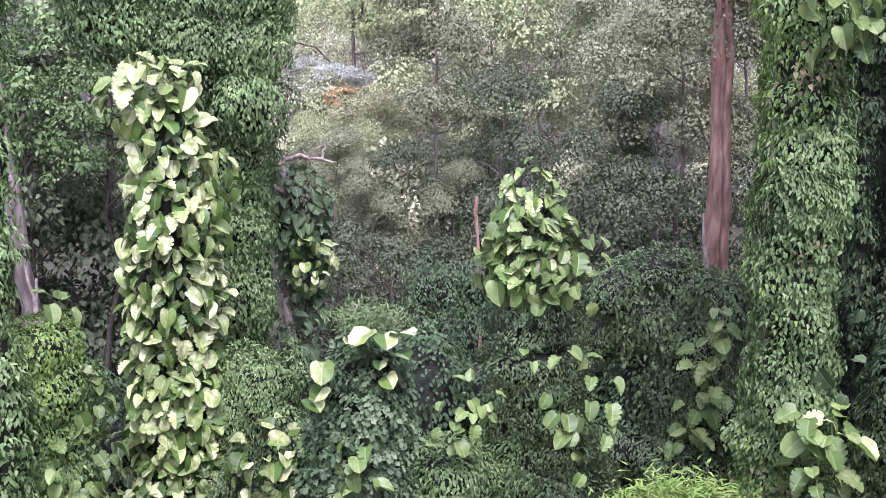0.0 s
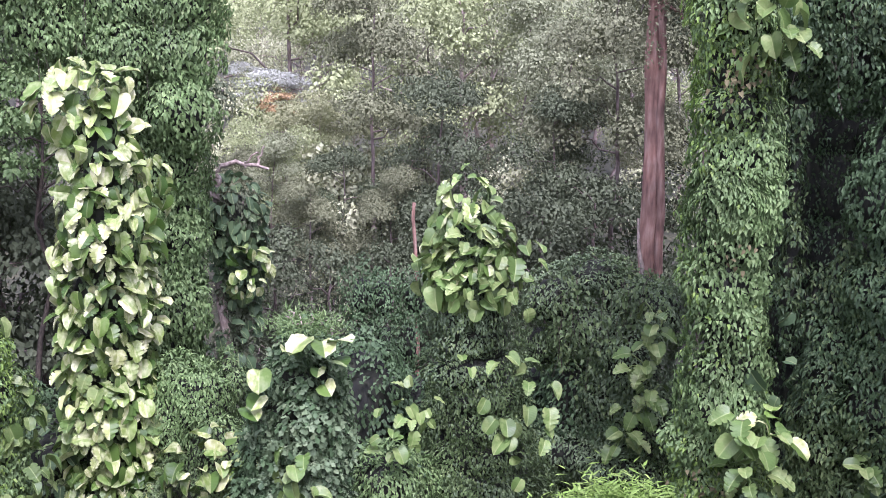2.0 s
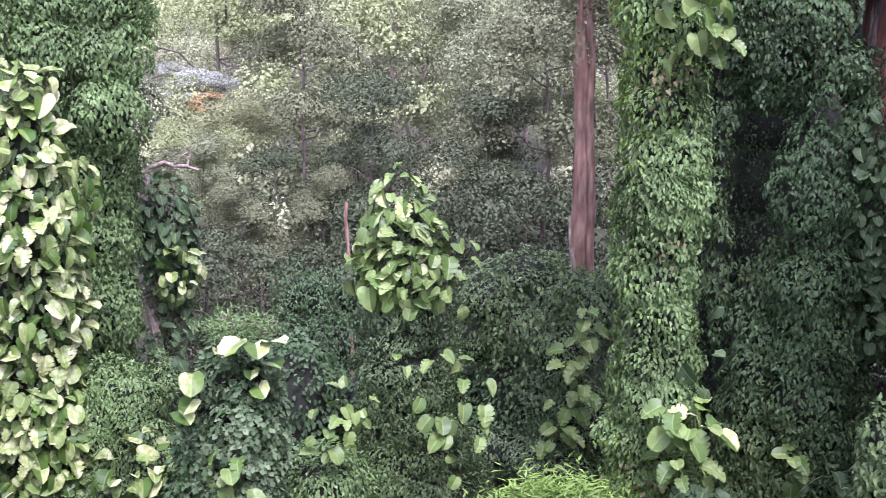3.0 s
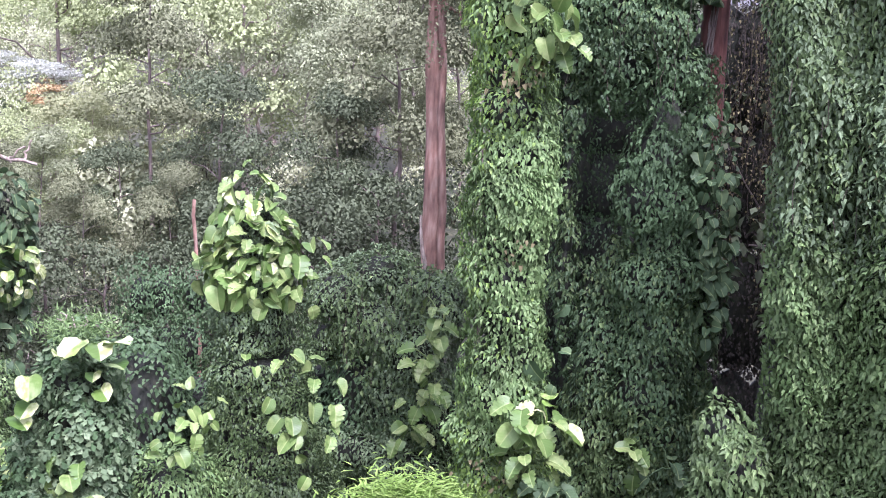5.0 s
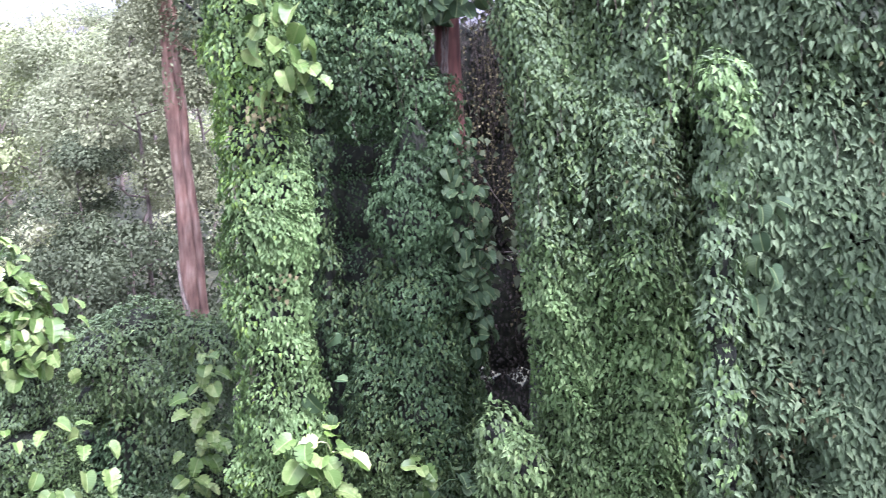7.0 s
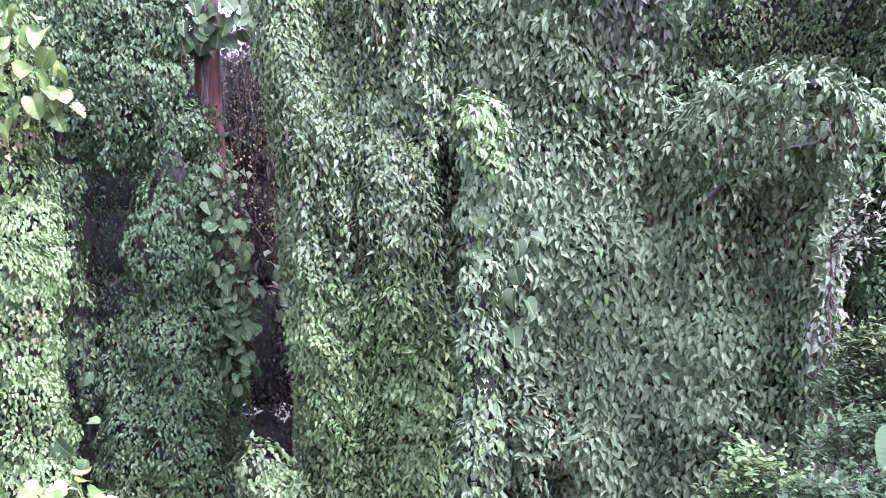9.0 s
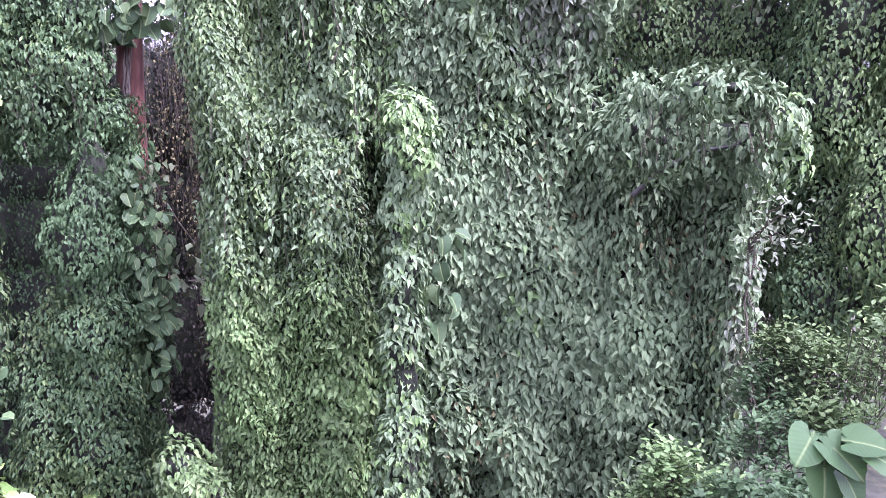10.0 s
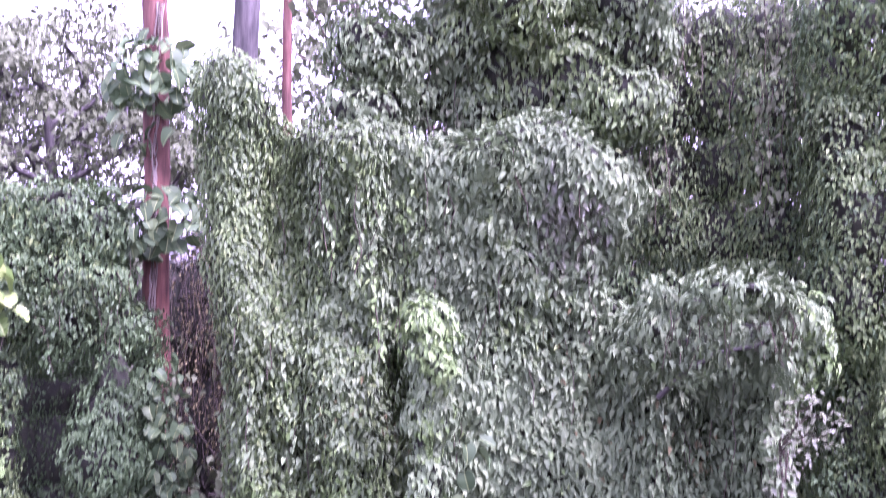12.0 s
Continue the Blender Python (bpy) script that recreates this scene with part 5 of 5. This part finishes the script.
# dim vine screens behind
L = [lobe(b, e, 18.6, 0.85, 1.0, 0.6) for b in np.arange(18, 31, 2.6) for e in np.arange(12, -12, -3.2)]
ob = mass("vine_screen", "dim bluish screen of vines behind the wall", "vine", L)
clad(ob, L, 560, 0.095, IVY, KITE, 0.15, True, 0, extra=(IVY_BLUE, 0.4), shrink=0.62)
# The darker ivy leaf brings this side's shade in as colour.
L = [lobe(b + rng.normal() * 0.3, e, 17.5 + rng.normal() * 0.3, 0.7, 1.0, 0.6) for b in np.arange(29.6, 40, 2.6) for e in np.arange(13, -13, -3.4)]
ob = mass("vine_screen", "curtain of vines over a trunk, in leaves dark as in shade", "vine", L)
clad(ob, L, 560, 0.098, IVY_BLUE, KITE, 0.15, True, 0, extra=(IVY, 0.3), shrink=0.62)
# Darkest ivy leaf chosen here to carry the gully floor's shade.
L = [lobe(b, -21 + 0.6 * math.sin(b * 3), 24 + 1.6 * math.sin(b * 2), 1.2, 1.6 + 0.5 * math.sin(b), 0.9) for b in np.arange(-64, -6, 2.6)]
ob = mass("undergrowth", "tangled undergrowth at the bottom of the gully, leaves darkened as by shade", "undergrowth", L)
clad(ob, L, 210, 0.13, IVY_BLUE, TWIN, 0.2, False, 0, shrink=0.8)
ob["kind"] = "stuff"


# Dark vine drapes, added to fill the two hollows with painted shade.
for places in ([(b, e) for b in (-35.2, -33.8, -32.4) for e in (-14.6, -17, -19.4, -22)], [(b, e) for b in (-25.2, -24, -22.8) for e in (-17.6, -19.6, -22)]):
    L = [lobe(b + rng.normal() * 0.3, e, 25.5 + rng.normal() * 0.4, 0.42, 0.75, 0.4) for b, e in places]
    ob = mass("vine_curtain", "dark curtain of hanging vines that also stands for the hollow's shade", "vine", L)
    clad(ob, L, 400, 0.1, IVY_BLUE, KITE, 0.2, True, 0, shrink=0.6)


# ---- shrubs and ground plants ----
def shrub(label, lobes, n, size, material, shape):
    ob = mass("shrub", label, "shrub", lobes)
    foot = np.array(ob.location)
    P, N, wood = [], [], []
    for k in range(n):
        c, r, a = lobes[int(rng.integers(len(lobes)))]
        tip = c + turn(unit(rng.normal(size=(1, 3)) + np.array((0, 0, 0.3))) * r, a)[0] * rng.uniform(0.3, 1.0)
        line = bend(foot + (tip - foot) * 0.6, tip, 5, -0.05, 0.03)[2:]
        wood.append(tube(line, np.linspace(0.006, 0.003, 3), 4))
        q = 15
        P.append(tip + rng.normal(size=(q, 3)) * size * 0.9)
        ang = rng.random(q) * 6.28
        N.append(np.stack([np.cos(ang), np.sin(ang), rng.uniform(0.1, 0.9, q)], 1))
    v, f = join(wood)
    part("stem_tangle", v, f, STEM, ob, kind="stuff")
    P, T = np.concatenate(P), np.concatenate(N)
    up = np.array((0, 0, 1.0)) + rng.normal(size=P.shape) * 0.35
    v, f, uv = spread(shape, P, leaf_axes(T, up), size * rng.uniform(0.6, 1.25, len(P)))
    part("leaves", v, f, material, ob, kind="stuff", uv=uv)


shrub("bright lime-green shrub with narrow leaves", [lobe(-21, -25.2, 15.5, 0.75, 0.4, 0.5), lobe(-22.6, -26, 15.5, 0.6, 0.4, 0.5), lobe(-19.6, -25.8, 15.5, 0.5, 0.4, 0.5)], 260, 0.2, LIME, LANCE)
shrub("bright green broad-leaved shrub before the vine wall", [lobe(22.9, -20.2, 12.2, 0.42, 0.35, 0.35), lobe(24.6, -21.4, 12.2, 0.3, 0.25, 0.3), lobe(21.6, -22, 12.2, 0.4, 0.3, 0.3)], 170, 0.1, IVY_FRESH, OVAL)
shrub("green broad-leaved shrub in the shade", [lobe(29.8, -14.2, 14.5, 0.6, 0.5, 0.5), lobe(31.8, -14.6, 14.2, 0.7, 0.6, 0.5), lobe(28, -13.4, 15, 0.4, 0.35, 0.4), lobe(30.5, -17, 13.6, 0.6, 0.4, 0.5), lobe(34, -13, 13, 0.8, 0.8, 0.6)], 420, 0.1, IVY, OVAL)
shrub("dim undergrowth shrub beside the bank", [lobe(27.6, -18, 13.4, 0.6, 0.5, 0.5), lobe(29.3, -20.5, 12.4, 0.8, 0.35, 0.5), lobe(26.8, -21.5, 12, 0.7, 0.3, 0.4), lobe(27.4, -15.4, 14.7, 0.5, 0.5, 0.4), lobe(28.6, -16.8, 14.3, 0.5, 0.5, 0.4), lobe(28.4, -22.4, 11.2, 0.6, 0.3, 0.4), lobe(30.6, -22.4, 10.6, 0.5, 0.25, 0.4)], 520, 0.11, IVY_BLUE, OVAL)

taro = thing("taro_plant", down(31.0, 9.4), "big-leaved taro plant on the edge of the bank", "plant")
for b, e, s, tb, te in ((29.7, -17.5, 0.34, -0.5, -0.3), (30.6, -17.8, 0.38, 0.4, -0.35), (31.6, -17.5, 0.32, 0.9, 0.0), (30.4, -18.8, 0.36, -0.1, -0.9), (32.7, -18.0, 0.34, 0.8, -0.4), (31.4, -19.1, 0.3, 0.5, -0.9)):
    p = spot(b, 9.1, e)
    tip = np.array((tb, -0.5, te))
    ax = leaf_axes(tip[None], np.array(((0.1, -0.6, 0.8),)))
    leaf_objects("leaf", ARROW, TARO, taro, p[None], ax, np.array((s,)))
    v, f = tube(bend(np.array(taro.location) + rng.normal(size=3) * 0.06, p, 7, -0.1, 0.01), np.linspace(0.022, 0.012, 7), 6)
    part("stalk", v, f, TARO, taro, smooth=True)
rot = thing("fallen_leaf_pile", down(32.2, 8.4) + np.array((0, 0, 0.3)), "scattered dry fallen leaves on the bank", "leaf litter", kind="stuff")
n = 1500
b, d = rng.uniform(31, 44, n), rng.uniform(6.8, 9.5, n)
P = np.array([spot(x, y, z=0) for x, y in zip(b, d)])
P[:, 2] = ground_height(P[:, 0], P[:, 1]) + rng.uniform(0.01, 0.05, n)
v, f, uv = spread(OVAL, P, leaf_axes(rng.normal(size=(n, 3)) * np.array((1, 1, 0.2)), np.array((0, 0, 1.0)) + rng.normal(size=(n, 3)) * 0.4), rng.uniform(0.06, 0.17, n))
part("dry_leaves", v, f, DRY, rot, kind="stuff", uv=uv)
bv, bf = ball()
for b, d, r in ((32.8, 8.0, 0.14), (33.8, 7.7, 0.2), (32.2, 8.4, 0.1), (34.6, 8.3, 0.2)):
    c = spot(b, d, z=0)
    c[2] = ground_at(c) + r * 0.2
    p = bv * r * np.array((1.2, 1, 0.6))
    p = p * (1 + 0.16 * ripple(p + c * 3, 5 / (r * 4)))[:, None] + c
    st = part("rock", p, bf, STONE, smooth=True)
    tagged(st, "weathered pinkish rock half sunk in the bank", "rock", "rocks on the bank")
